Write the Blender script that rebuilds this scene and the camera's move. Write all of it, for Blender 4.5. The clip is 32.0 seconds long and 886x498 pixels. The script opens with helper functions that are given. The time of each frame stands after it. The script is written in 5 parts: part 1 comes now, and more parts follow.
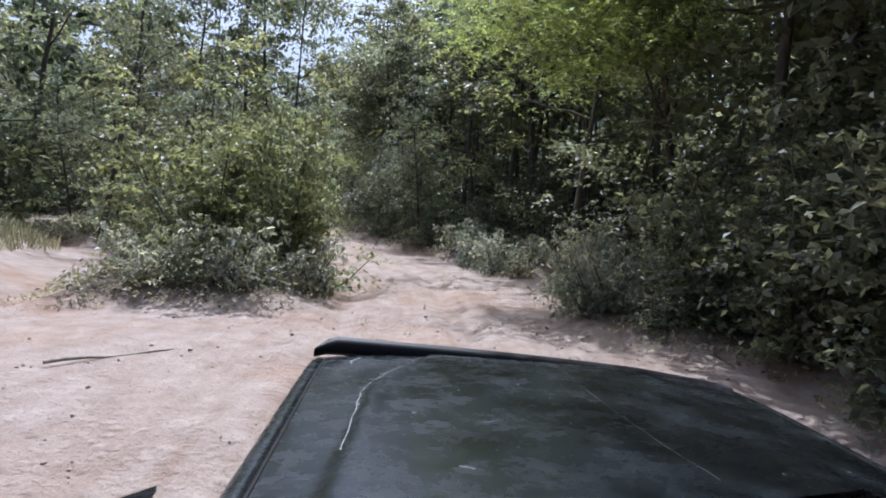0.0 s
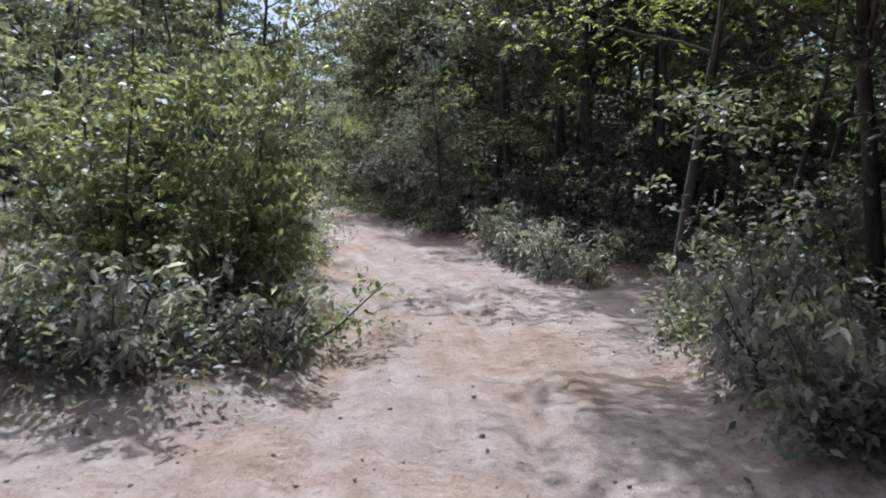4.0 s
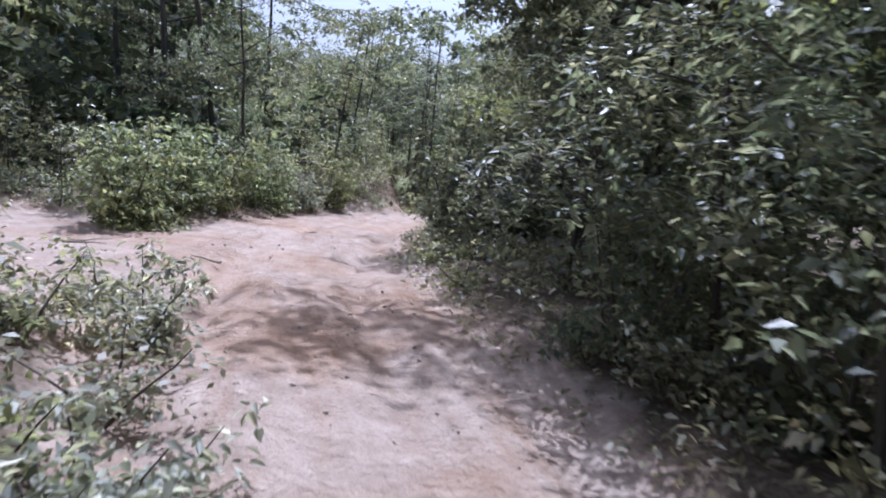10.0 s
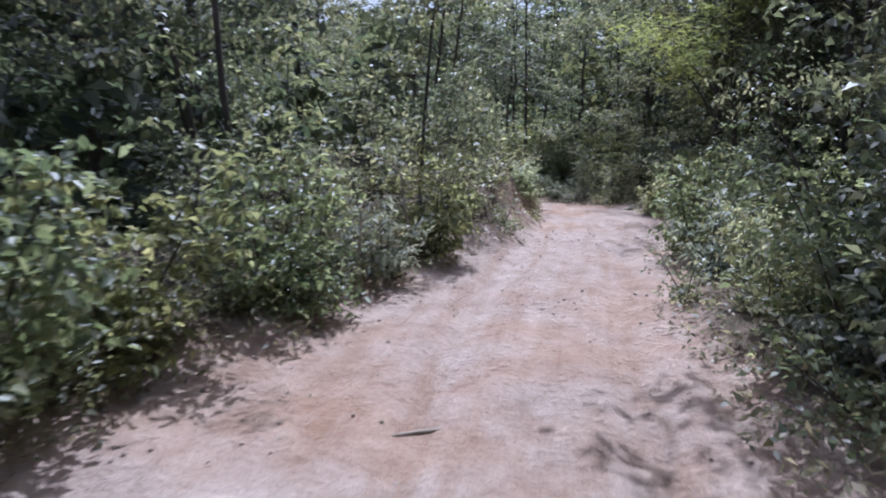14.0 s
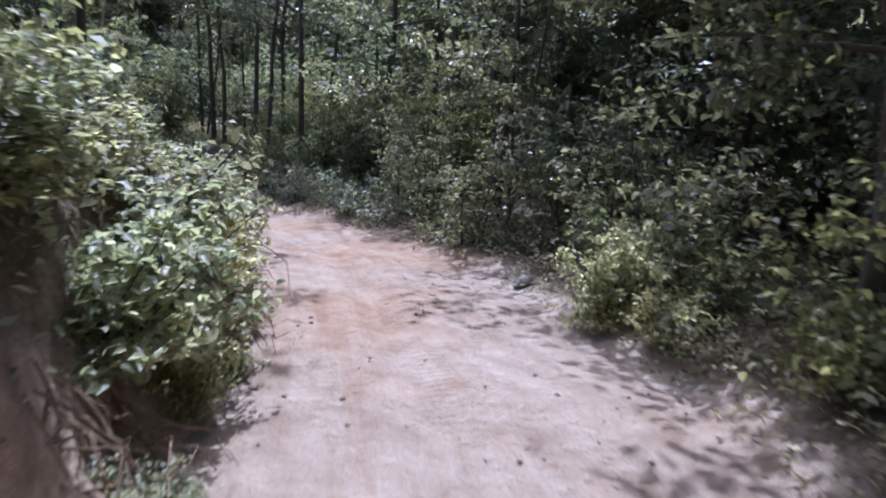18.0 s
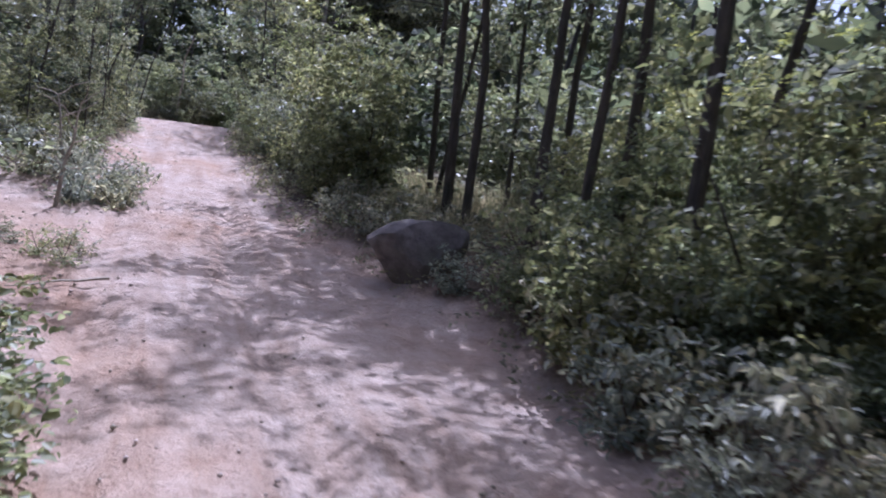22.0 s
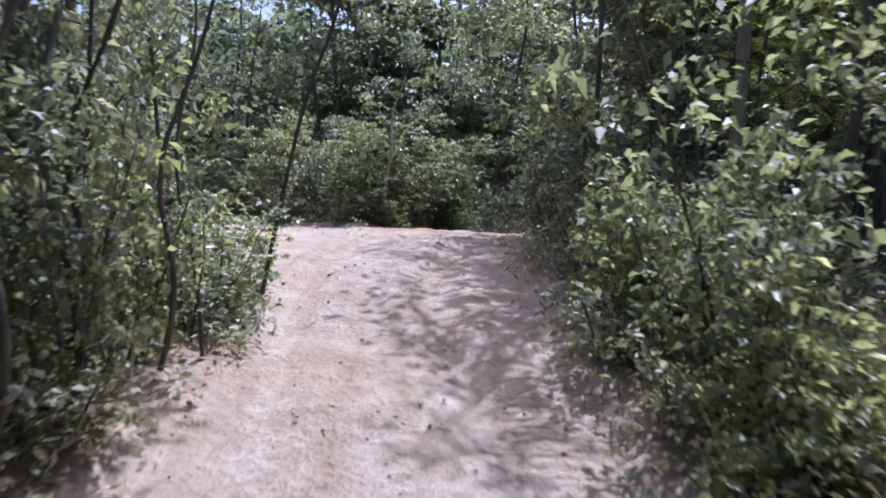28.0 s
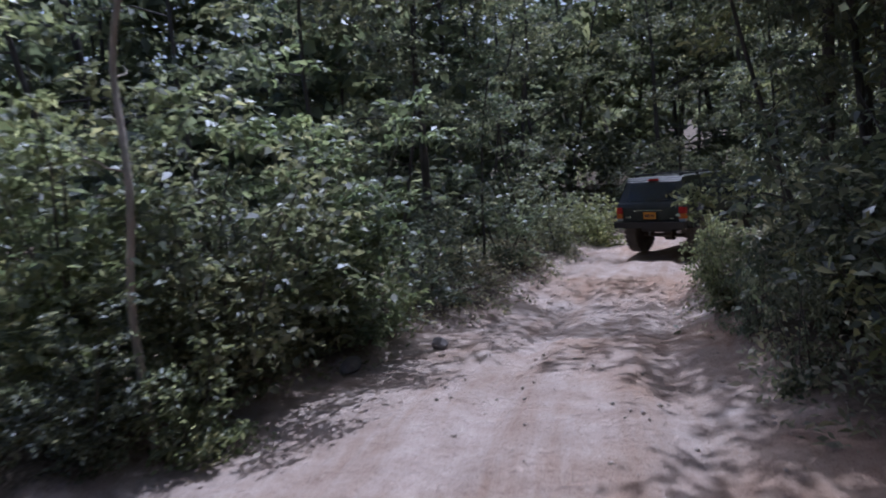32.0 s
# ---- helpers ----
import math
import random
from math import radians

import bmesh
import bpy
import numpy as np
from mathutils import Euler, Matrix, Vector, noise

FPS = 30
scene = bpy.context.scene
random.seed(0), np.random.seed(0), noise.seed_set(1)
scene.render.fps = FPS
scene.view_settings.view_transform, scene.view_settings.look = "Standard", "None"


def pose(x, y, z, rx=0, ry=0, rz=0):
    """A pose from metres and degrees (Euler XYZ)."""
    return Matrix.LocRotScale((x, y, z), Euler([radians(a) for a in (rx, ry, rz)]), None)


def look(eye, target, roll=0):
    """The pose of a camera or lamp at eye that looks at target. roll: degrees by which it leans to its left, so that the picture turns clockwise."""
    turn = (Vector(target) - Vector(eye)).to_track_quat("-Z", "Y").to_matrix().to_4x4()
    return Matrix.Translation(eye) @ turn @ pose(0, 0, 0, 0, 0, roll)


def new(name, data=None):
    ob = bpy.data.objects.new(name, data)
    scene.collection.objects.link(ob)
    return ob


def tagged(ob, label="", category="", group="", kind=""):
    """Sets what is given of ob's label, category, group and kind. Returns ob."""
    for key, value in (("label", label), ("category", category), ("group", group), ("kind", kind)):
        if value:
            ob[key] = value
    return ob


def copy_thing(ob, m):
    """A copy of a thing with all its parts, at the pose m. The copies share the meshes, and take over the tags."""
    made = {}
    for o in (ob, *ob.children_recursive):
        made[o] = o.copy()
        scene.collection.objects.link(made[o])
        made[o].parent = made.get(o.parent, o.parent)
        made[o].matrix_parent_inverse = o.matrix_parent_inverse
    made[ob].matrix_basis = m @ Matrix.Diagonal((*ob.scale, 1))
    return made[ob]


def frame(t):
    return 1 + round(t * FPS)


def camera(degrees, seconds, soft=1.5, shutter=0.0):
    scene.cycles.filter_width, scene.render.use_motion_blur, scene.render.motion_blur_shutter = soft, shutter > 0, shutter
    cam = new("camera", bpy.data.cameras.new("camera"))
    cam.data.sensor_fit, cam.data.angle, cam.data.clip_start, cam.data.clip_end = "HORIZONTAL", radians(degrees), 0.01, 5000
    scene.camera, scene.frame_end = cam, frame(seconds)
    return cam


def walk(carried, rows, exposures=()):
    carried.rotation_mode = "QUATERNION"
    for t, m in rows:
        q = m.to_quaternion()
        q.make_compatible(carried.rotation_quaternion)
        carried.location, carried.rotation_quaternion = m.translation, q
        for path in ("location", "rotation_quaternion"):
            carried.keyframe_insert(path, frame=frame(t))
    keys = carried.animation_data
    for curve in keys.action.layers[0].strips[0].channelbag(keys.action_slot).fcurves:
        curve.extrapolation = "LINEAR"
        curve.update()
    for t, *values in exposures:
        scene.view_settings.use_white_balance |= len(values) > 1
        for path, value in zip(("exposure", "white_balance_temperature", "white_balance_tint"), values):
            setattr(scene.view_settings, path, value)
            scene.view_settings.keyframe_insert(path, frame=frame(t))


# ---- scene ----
cam = camera(66.2, 32.0, soft=1.8, shutter=0.28)
PATH = [
    (0.0, 0.000, 0.000, 0.000, 86.02, -2.15, -0.02),
    (0.5, -0.002, 0.025, 0.001, 86.05, -2.06, -0.04),
    (1.0, -0.017, 0.213, 0.019, 85.74, -2.36, 0.11),
    (1.5, -0.048, 0.675, 0.052, 85.19, -2.77, 0.08),
    (2.0, -0.061, 1.343, 0.104, 83.18, -1.19, 0.61),
    (2.5, -0.153, 1.961, 0.131, 82.16, -2.28, 1.46),
    (3.0, -0.177, 2.619, 0.181, 82.29, -1.59, 1.63),
    (3.5, -0.282, 3.408, 0.226, 82.34, -1.42, 1.63),
    (4.0, -0.341, 4.260, 0.263, 82.88, -0.73, 1.21),
    (4.5, -0.367, 5.014, 0.312, 83.20, 0.61, 0.45),
    (5.0, -0.399, 5.990, 0.335, 79.81, -1.21, -0.42),
    (5.5, -0.413, 6.978, 0.314, 78.12, -1.93, -1.12),
    (6.0, -0.429, 8.018, 0.283, 78.12, -2.41, -1.69),
    (6.5, -0.439, 9.105, 0.258, 78.87, -3.87, -0.91),
    (7.0, -0.551, 10.365, 0.227, 78.33, -5.13, -0.15),
    (7.5, -0.714, 11.705, 0.187, 78.76, -5.30, 0.38),
    (8.0, -0.888, 13.122, 0.166, 79.79, -3.93, 1.16),
    (8.5, -1.098, 14.547, 0.093, 79.97, -5.60, 3.68),
    (9.0, -1.490, 16.005, 0.066, 80.75, -5.96, 6.57),
    (9.5, -1.877, 17.367, 0.076, 80.61, -4.48, 10.00),
    (10.0, -2.355, 18.557, 0.072, 83.34, -6.69, 12.24),
    (10.5, -2.837, 19.872, 0.089, 84.07, -6.77, 15.95),
    (11.0, -3.332, 21.139, 0.191, 83.57, -8.82, 19.66),
    (11.5, -3.994, 22.339, 0.170, 83.71, -9.66, 22.44),
    (12.0, -4.448, 23.414, 0.289, 84.55, -2.61, 23.52),
    (12.5, -4.954, 24.362, 0.335, 84.70, -2.44, 24.48),
    (13.0, -5.424, 25.364, 0.387, 82.10, -1.45, 25.19),
    (13.5, -5.961, 26.339, 0.418, 79.92, -0.81, 22.25),
    (14.0, -6.379, 27.672, 0.384, 79.83, -0.86, 17.23),
    (14.5, -6.640, 29.045, 0.329, 80.74, -1.33, 12.18),
    (15.0, -6.887, 30.415, 0.282, 81.83, -1.66, 7.69),
    (15.5, -7.080, 31.720, 0.241, 80.97, -4.27, 5.18),
    (16.0, -7.231, 33.374, 0.277, 80.67, -2.80, 3.05),
    (16.5, -7.343, 35.088, 0.307, 80.12, -1.98, 1.34),
    (17.0, -7.427, 36.834, 0.313, 78.89, -1.52, 0.29),
    (17.5, -7.511, 38.658, 0.273, 77.11, -1.26, 0.94),
    (18.0, -7.839, 40.752, 0.152, 77.67, -3.95, 1.42),
    (18.5, -8.204, 42.789, 0.018, 78.89, -6.03, 1.72),
    (19.0, -8.600, 44.627, -0.109, 79.11, -9.12, 2.66),
    (19.5, -8.927, 46.241, -0.206, 78.17, -8.15, 4.77),
    (20.0, -9.440, 47.957, -0.286, 77.99, -9.73, 7.87),
    (20.5, -10.047, 49.703, -0.443, 78.01, -7.83, 11.31),
    (21.0, -10.757, 51.323, -0.526, 78.65, -10.80, 15.30),
    (21.5, -11.552, 52.810, -0.727, 81.12, -10.00, 18.00),
    (22.0, -12.444, 54.213, -0.907, 82.05, -7.60, 21.33),
    (22.5, -13.470, 55.555, -1.075, 81.17, -7.10, 26.83),
    (23.0, -14.444, 56.798, -1.178, 81.05, -2.26, 33.88),
    (23.5, -15.346, 57.695, -1.160, 81.20, -2.71, 40.29),
    (24.0, -16.119, 58.407, -1.163, 83.78, -4.54, 41.11),
    (24.5, -16.712, 59.017, -1.072, 86.00, -2.12, 41.24),
    (25.0, -17.264, 59.548, -0.989, 87.47, -1.71, 41.97),
    (25.5, -17.824, 60.122, -0.904, 87.15, -0.76, 41.82),
    (26.0, -18.775, 61.122, -0.737, 86.15, -1.66, 40.93),
    (26.5, -19.725, 62.162, -0.583, 85.35, -1.96, 39.89),
    (27.0, -20.682, 63.242, -0.448, 84.76, -1.42, 38.92),
    (27.5, -21.651, 64.373, -0.316, 84.56, -0.21, 38.81),
    (28.0, -22.758, 65.551, -0.168, 84.86, -1.83, 37.98),
    (28.5, -23.869, 66.695, -0.048, 85.14, -3.08, 37.90),
    (29.0, -24.907, 67.782, 0.059, 85.58, -4.24, 38.75),
    (29.5, -25.973, 68.805, 0.194, 83.98, -7.04, 38.98),
    (30.0, -27.051, 69.933, 0.341, 83.47, -7.47, 38.51),
    (30.5, -28.082, 71.052, 0.432, 84.64, -3.07, 35.99),
    (31.0, -28.921, 72.338, 0.597, 84.00, 2.72, 33.31),
    (31.5, -29.679, 73.646, 0.682, 82.40, 6.47, 30.70),
    (32.0, -30.364, 74.966, 0.719, 81.52, 6.78, 25.44),
]
walk(cam, [(r[0], pose(*r[1:])) for r in PATH], exposures=((0.0, 0.2, 5060, 13), (3.0, 0.12, 5080, 11), (4.0, 0.1, 5060, 9), (7.0, 0.4, 4960, 12), (9.0, 0.28, 4900, 18), (10.0, 0.3, 4900, 20), (12.0, 0.05, 4880, 22), (15.0, 0.1, 4850, 18), (18.0, 0.3, 4800, 20), (20.0, 0.4, 4800, 22), (22.0, 0.3, 4860, 29), (24.0, 0.25, 4900, 21), (28.0, 0.45, 4980, 18), (30.0, 0.2, 4900, 22), (32.0, -0.3, 4760, 20)))

# ---- light ----
SUN_EL, SUN_AZ = 62.0, 14.0     # degrees: height, and turn to the left of +y
world = bpy.data.worlds.new("world")
scene.world = world
world.use_nodes = True
wn = world.node_tree.nodes
sky = wn.new("ShaderNodeTexSky")
sky.sky_type, sky.sun_disc = "NISHITA", False
sky.sun_elevation, sky.sun_rotation = radians(SUN_EL), radians(-SUN_AZ)
sky.air_density, sky.dust_density, sky.ozone_density = 1.0, 7.0, 1.0
wn["Background"].inputs["Strength"].default_value = 0.145
world.node_tree.links.new(sky.outputs["Color"], wn["Background"].inputs["Color"])
sun = new("sun", bpy.data.lights.new("sun", "SUN"))
sun.data.energy, sun.data.angle, sun.data.color = 5.0, radians(0.6), (1.0, 0.95, 0.87)
sun_dir = Vector((-math.sin(radians(SUN_AZ)) * math.cos(radians(SUN_EL)), math.cos(radians(SUN_AZ)) * math.cos(radians(SUN_EL)), math.sin(radians(SUN_EL))))
sun.matrix_world = look(sun_dir * 60, (0, 0, 0))


# ---- materials ----
def material(name):
    m = bpy.data.materials.new(name)
    m.use_nodes = True
    nt = m.node_tree
    return m, nt, nt.nodes["Principled BSDF"]


def node(nt, kind, **ins):
    n = nt.nodes.new(kind)
    for k, v in ins.items():
        n.inputs[k.replace("_", " ")].default_value = v
    return n


def ramp(nt, src, stops):
    r = nt.nodes.new("ShaderNodeValToRGB")
    e = r.color_ramp.elements
    while len(e) < len(stops):
        e.new(0.5)
    for q, (p, c) in zip(e, stops):
        q.position, q.color = p, (*c, 1)
    nt.links.new(src, r.inputs[0])
    return r.outputs[0]


def mixc(nt, fac, a, b, mode="MIX"):
    n = nt.nodes.new("ShaderNodeMix")
    n.data_type, n.blend_type = "RGBA", mode
    for sock, v in ((n.inputs[0], fac), (n.inputs[6], a), (n.inputs[7], b)):
        if isinstance(v, (int, float)):
            sock.default_value = v
        elif isinstance(v, tuple):
            sock.default_value = (*v, 1)
        else:
            nt.links.new(v, sock)
    return n.outputs[2]


def noise_tex(nt, scale, detail=4.0, rough=0.6, coords="Object"):
    tc = nt.nodes.new("ShaderNodeTexCoord")
    n = node(nt, "ShaderNodeTexNoise", Scale=scale, Detail=detail, Roughness=rough)
    nt.links.new(tc.outputs[coords], n.inputs["Vector"])
    return n.outputs["Fac"]


def bump(nt, bsdf, height, strength, distance):
    b = node(nt, "ShaderNodeBump", Strength=strength, Distance=distance)
    nt.links.new(height, b.inputs["Height"])
    nt.links.new(b.outputs["Normal"], bsdf.inputs["Normal"])


def leaf_material(name, dark, mid, light, rough=0.42, trans=0.38, tint=(1.02, 1.0, 0.76)):
    dark, mid, light = [tuple((0.86 * c + 0.14 * sum(q) / 3) * w for c, w in zip(q, (1.06, 1.0, 0.99))) for q in (dark, mid, light)]
    m, nt, b = material(name)
    geo, info = nt.nodes.new("ShaderNodeNewGeometry"), nt.nodes.new("ShaderNodeObjectInfo")
    col = ramp(nt, geo.outputs["Random Per Island"], [(0.0, dark), (0.55, mid), (0.93, light), (1.0, tuple(min(1, c * 1.5 + 0.01) for c in light))])
    own = ramp(nt, info.outputs["Random"], [(0.0, (0.78, 0.88, 0.9)), (0.5, (1, 1, 1)), (1.0, (1.07, 1.06, 0.93))])
    col = mixc(nt, 1.0, col, own, "MULTIPLY")
    patch = ramp(nt, noise_tex(nt, 0.9, 2.0), [(0.3, (0.7, 0.75, 0.75)), (0.7, (1.2, 1.15, 1.0))])
    col = mixc(nt, 1.0, col, patch, "MULTIPLY")
    nt.links.new(col, b.inputs["Base Color"])
    b.inputs["Roughness"].default_value = rough
    b.inputs["Specular IOR Level"].default_value = 0.55
    tr = nt.nodes.new("ShaderNodeBsdfTranslucent")
    nt.links.new(mixc(nt, 1.0, col, tuple(c * 2.2 for c in tint), "MULTIPLY"), tr.inputs["Color"])
    mx = node(nt, "ShaderNodeMixShader", Fac=trans)
    nt.links.new(b.outputs[0], mx.inputs[1])
    nt.links.new(tr.outputs[0], mx.inputs[2])
    nt.links.new(mx.outputs[0], nt.nodes["Material Output"].inputs["Surface"])
    return m


LEAF = {
    "oak": leaf_material("oak_leaf", (0.065, 0.076, 0.053), (0.111, 0.129, 0.083), (0.195, 0.205, 0.141), 0.44, 0.44),
    "far": leaf_material("far_leaf", (0.06, 0.075, 0.05), (0.105, 0.125, 0.078), (0.18, 0.2, 0.13), 0.7, 0.46),
    "locust": leaf_material("locust_leaf", (0.150, 0.172, 0.045), (0.235, 0.265, 0.065), (0.320, 0.345, 0.110), 0.5, 0.55),
    "shrub": leaf_material("shrub_leaf", (0.085, 0.100, 0.070), (0.150, 0.170, 0.108), (0.247, 0.253, 0.182), 0.44, 0.44),
    "vine": leaf_material("vine_leaf", (0.100, 0.122, 0.065), (0.165, 0.188, 0.098), (0.250, 0.263, 0.156), 0.43, 0.46),
    "creeper": leaf_material("creeper_leaf", (0.165, 0.185, 0.120), (0.270, 0.290, 0.195), (0.385, 0.390, 0.290), 0.45, 0.5),
    "silver": leaf_material("silver_leaf", (0.150, 0.165, 0.138), (0.255, 0.270, 0.225), (0.400, 0.405, 0.345), 0.55, 0.3, (1, 1, 0.8)),
    "weed": leaf_material("weed_leaf", (0.104, 0.111, 0.074), (0.182, 0.188, 0.124), (0.299, 0.276, 0.215), 0.5, 0.35),
}


def bark_material(name, a, b2, scale=14):
    m, nt, b = material(name)
    tc = nt.nodes.new("ShaderNodeTexCoord")
    mp = node(nt, "ShaderNodeMapping", Scale=(1, 1, 0.16))
    nt.links.new(tc.outputs["Object"], mp.inputs["Vector"])
    n = node(nt, "ShaderNodeTexNoise", Scale=scale, Detail=6.0, Roughness=0.7)
    nt.links.new(mp.outputs[0], n.inputs["Vector"])
    c = ramp(nt, n.outputs["Fac"], [(0.3, a), (0.62, b2), (0.75, tuple(v * 1.4 for v in b2))])
    blot = ramp(nt, noise_tex(nt, 2.3), [(0.35, (0.75, 0.8, 0.7)), (0.7, (1.15, 1.1, 1.05))])
    nt.links.new(mixc(nt, 1.0, c, blot, "MULTIPLY"), b.inputs["Base Color"])
    b.inputs["Roughness"].default_value = 0.9
    bump(nt, b, n.outputs["Fac"], 0.8, 0.02)
    return m


BARK = bark_material("bark", (0.045, 0.035, 0.028), (0.12, 0.1, 0.085))
PALE_BARK = bark_material("pale_bark", (0.2, 0.16, 0.13), (0.38, 0.32, 0.27), 20)


def ground_material():
    m, nt, b = material("sandy_soil")
    at = nt.nodes.new("ShaderNodeAttribute")
    at.attribute_name = "sand"
    fine, mid, big = noise_tex(nt, 26, 6, 0.7), noise_tex(nt, 3.2, 5, 0.6), noise_tex(nt, 0.33, 3)
    sand = ramp(nt, mid, [(0.25, (0.30, 0.227, 0.182)), (0.5, (0.395, 0.315, 0.262)), (0.75, (0.475, 0.395, 0.34))])
    clay = ramp(nt, mid, [(0.3, (0.28, 0.165, 0.1)), (0.7, (0.42, 0.29, 0.2))])
    where = ramp(nt, big, [(0.46, (0, 0, 0)), (0.66, (0.7, 0.7, 0.7))])
    sand = mixc(nt, where, sand, clay)
    grit = ramp(nt, fine, [(0.28, (0.78, 0.74, 0.7)), (0.45, (1, 1, 1)), (0.8, (1.06, 1.06, 1.05))])
    sand = mixc(nt, 1.0, sand, grit, "MULTIPLY")
    grain = ramp(nt, noise_tex(nt, 75, 4, 0.75), [(0.34, (0.7, 0.67, 0.63)), (0.47, (1, 1, 1)), (0.72, (1.07, 1.07, 1.06))])
    sand = mixc(nt, 1.0, sand, grain, "MULTIPLY")
    def math_node(op, x, y=0.0, z=0.0):
        n = nt.nodes.new("ShaderNodeMath")
        n.operation = op
        for sock, v in zip(n.inputs, (x, y, z)):
            if isinstance(v, (int, float)):
                sock.default_value = v
            else:
                nt.links.new(v, sock)
        return n.outputs[0]

    la, al = nt.nodes.new("ShaderNodeAttribute"), nt.nodes.new("ShaderNodeAttribute")
    la.attribute_name, al.attribute_name = "lat", "along"
    cx = nt.nodes.new("ShaderNodeCombineXYZ")
    nt.links.new(math_node("MULTIPLY", la.outputs["Fac"], 3.4), cx.inputs[0])
    nt.links.new(math_node("MULTIPLY", al.outputs["Fac"], 0.32), cx.inputs[1])
    stn = node(nt, "ShaderNodeTexNoise", Scale=1.0, Detail=5.0, Roughness=0.65)
    nt.links.new(cx.outputs[0], stn.inputs["Vector"])
    streak = stn.outputs["Fac"]
    run = ramp(nt, streak, [(0.36, (0.86, 0.8, 0.74)), (0.5, (0.98, 0.97, 0.95)), (0.64, (1.06, 1.06, 1.06))])
    inside = ramp(nt, math_node("MULTIPLY", math_node("ABSOLUTE", la.outputs["Fac"]), 0.4), [(0.55, (1, 1, 1)), (1.0, (0.15, 0.15, 0.15))])
    sand = mixc(nt, 1.0, sand, mixc(nt, inside, (1.0, 1.0, 1.0), run), "MULTIPLY")
    litter = ramp(nt, fine, [(0.25, (0.05, 0.038, 0.027)), (0.5, (0.13, 0.1, 0.07)), (0.8, (0.26, 0.2, 0.14))])
    add = nt.nodes.new("ShaderNodeMath")
    add.operation = "ADD"
    sc = nt.nodes.new("ShaderNodeMath")
    sc.operation, sc.inputs[1].default_value = "MULTIPLY_ADD", 0.5
    sc.inputs[2].default_value = -0.25
    nt.links.new(mid, sc.inputs[0])
    nt.links.new(at.outputs["Fac"], add.inputs[0])
    nt.links.new(sc.outputs[0], add.inputs[1])
    k = ramp(nt, add.outputs[0], [(0.4, (0, 0, 0)), (0.6, (1, 1, 1))])
    nt.links.new(mixc(nt, k, litter, sand), b.inputs["Base Color"])
    b.inputs["Roughness"].default_value = 0.95
    b.inputs["Specular IOR Level"].default_value = 0.15
    wob = math_node("MULTIPLY_ADD", noise_tex(nt, 0.22, 1), 1.2, -0.6)
    side = math_node("ABSOLUTE", math_node("ADD", la.outputs["Fac"], wob))
    band = math_node("COMPARE", side, 0.74, 0.13)                    # where the tyres ran
    lugs = math_node("SINE", math_node("MULTIPLY_ADD", side, 26.0, math_node("MULTIPLY", al.outputs["Fac"], 62.0)))
    lugs = math_node("MAXIMUM", math_node("MINIMUM", math_node("MULTIPLY", lugs, 2.6), 1.0), -1.0)
    worn = ramp(nt, noise_tex(nt, 0.6, 5, 0.7), [(0.5, (0, 0, 0)), (0.62, (1, 1, 1))])
    tread = math_node("MULTIPLY", math_node("MULTIPLY", band, lugs), worn)
    vor = nt.nodes.new("ShaderNodeTexVoronoi")
    vor.inputs["Scale"].default_value = 9.0
    tc = nt.nodes.new("ShaderNodeTexCoord")
    nt.links.new(tc.outputs["Object"], vor.inputs["Vector"])
    clod = ramp(nt, vor.outputs["Distance"], [(0.0, (1, 1, 1)), (0.45, (0, 0, 0))])
    h = math_node("ADD", math_node("MULTIPLY", fine, 0.4), math_node("MULTIPLY", mid, 0.9))
    h = math_node("ADD", h, math_node("MULTIPLY", noise_tex(nt, 11, 5, 0.7), 0.6))
    h = math_node("ADD", h, math_node("MULTIPLY", tread, 0.075))
    h = math_node("ADD", h, math_node("MULTIPLY", streak, 0.35))
    h = math_node("ADD", h, math_node("MULTIPLY", math_node("MULTIPLY", clod, ramp(nt, noise_tex(nt, 1.1, 3), [(0.4, (0.1, 0.1, 0.1)), (0.65, (1, 1, 1))])), 0.4))
    bump(nt, b, h, 1.0, 0.075)
    return m


SOIL = ground_material()

# ---- the trail: centre, ground height, sandy width to its left and right, bank heights ----
TRAIL = []


def trail(x, y, z, wl, wr, bl=0.25, br=0.25):
    TRAIL.append((x, y, z, wl, wr, bl, br))


trail(0.23, -7.8, -1.63, 2.34, 2.34)
trail(0, 0, -1.70, 2.73, 1.87)
trail(-0.23, 3.51, -1.49, 2.34, 1.72)
trail(-0.31, 6.24, -1.39, 1.95, 1.48)
trail(-0.39, 8.58, -1.45, 1.17, 1.56)
trail(-0.55, 10.14, -1.48, 1.01, 2.03)
trail(-0.78, 12.48, -1.54, 1.17, 2.57)
trail(-1.09, 14.43, -1.61, 1.01, 2.42, 0.25, 0.35)
trail(-1.48, 15.99, -1.64, 1.09, 2.18, 0.25, 0.4)
trail(-2.11, 17.94, -1.64, 0.94, 2.18, 0.25, 0.35)
trail(-2.81, 19.89, -1.61, 0.86, 2.11)
trail(-3.43, 21.45, -1.54, 0.78, 1.79)
trail(-4.13, 22.85, -1.49, 0.86, 1.48)
trail(-4.68, 24.02, -1.40, 1.33, 1.33)
trail(-5.46, 25.43, -1.33, 3.35, 1.25)
trail(-6.16, 27.14, -1.32, 3.04, 1.4)
trail(-6.63, 29.02, -1.39, 2.5, 1.4)
trail(-6.94, 30.81, -1.44, 2.34, 1.25)
trail(-7.1, 32.76, -1.45, 2.18, 1.09)
trail(-7.33, 34.71, -1.42, 1.64, 1.09)
trail(-7.41, 36.66, -1.41, 1.09, 1.09)
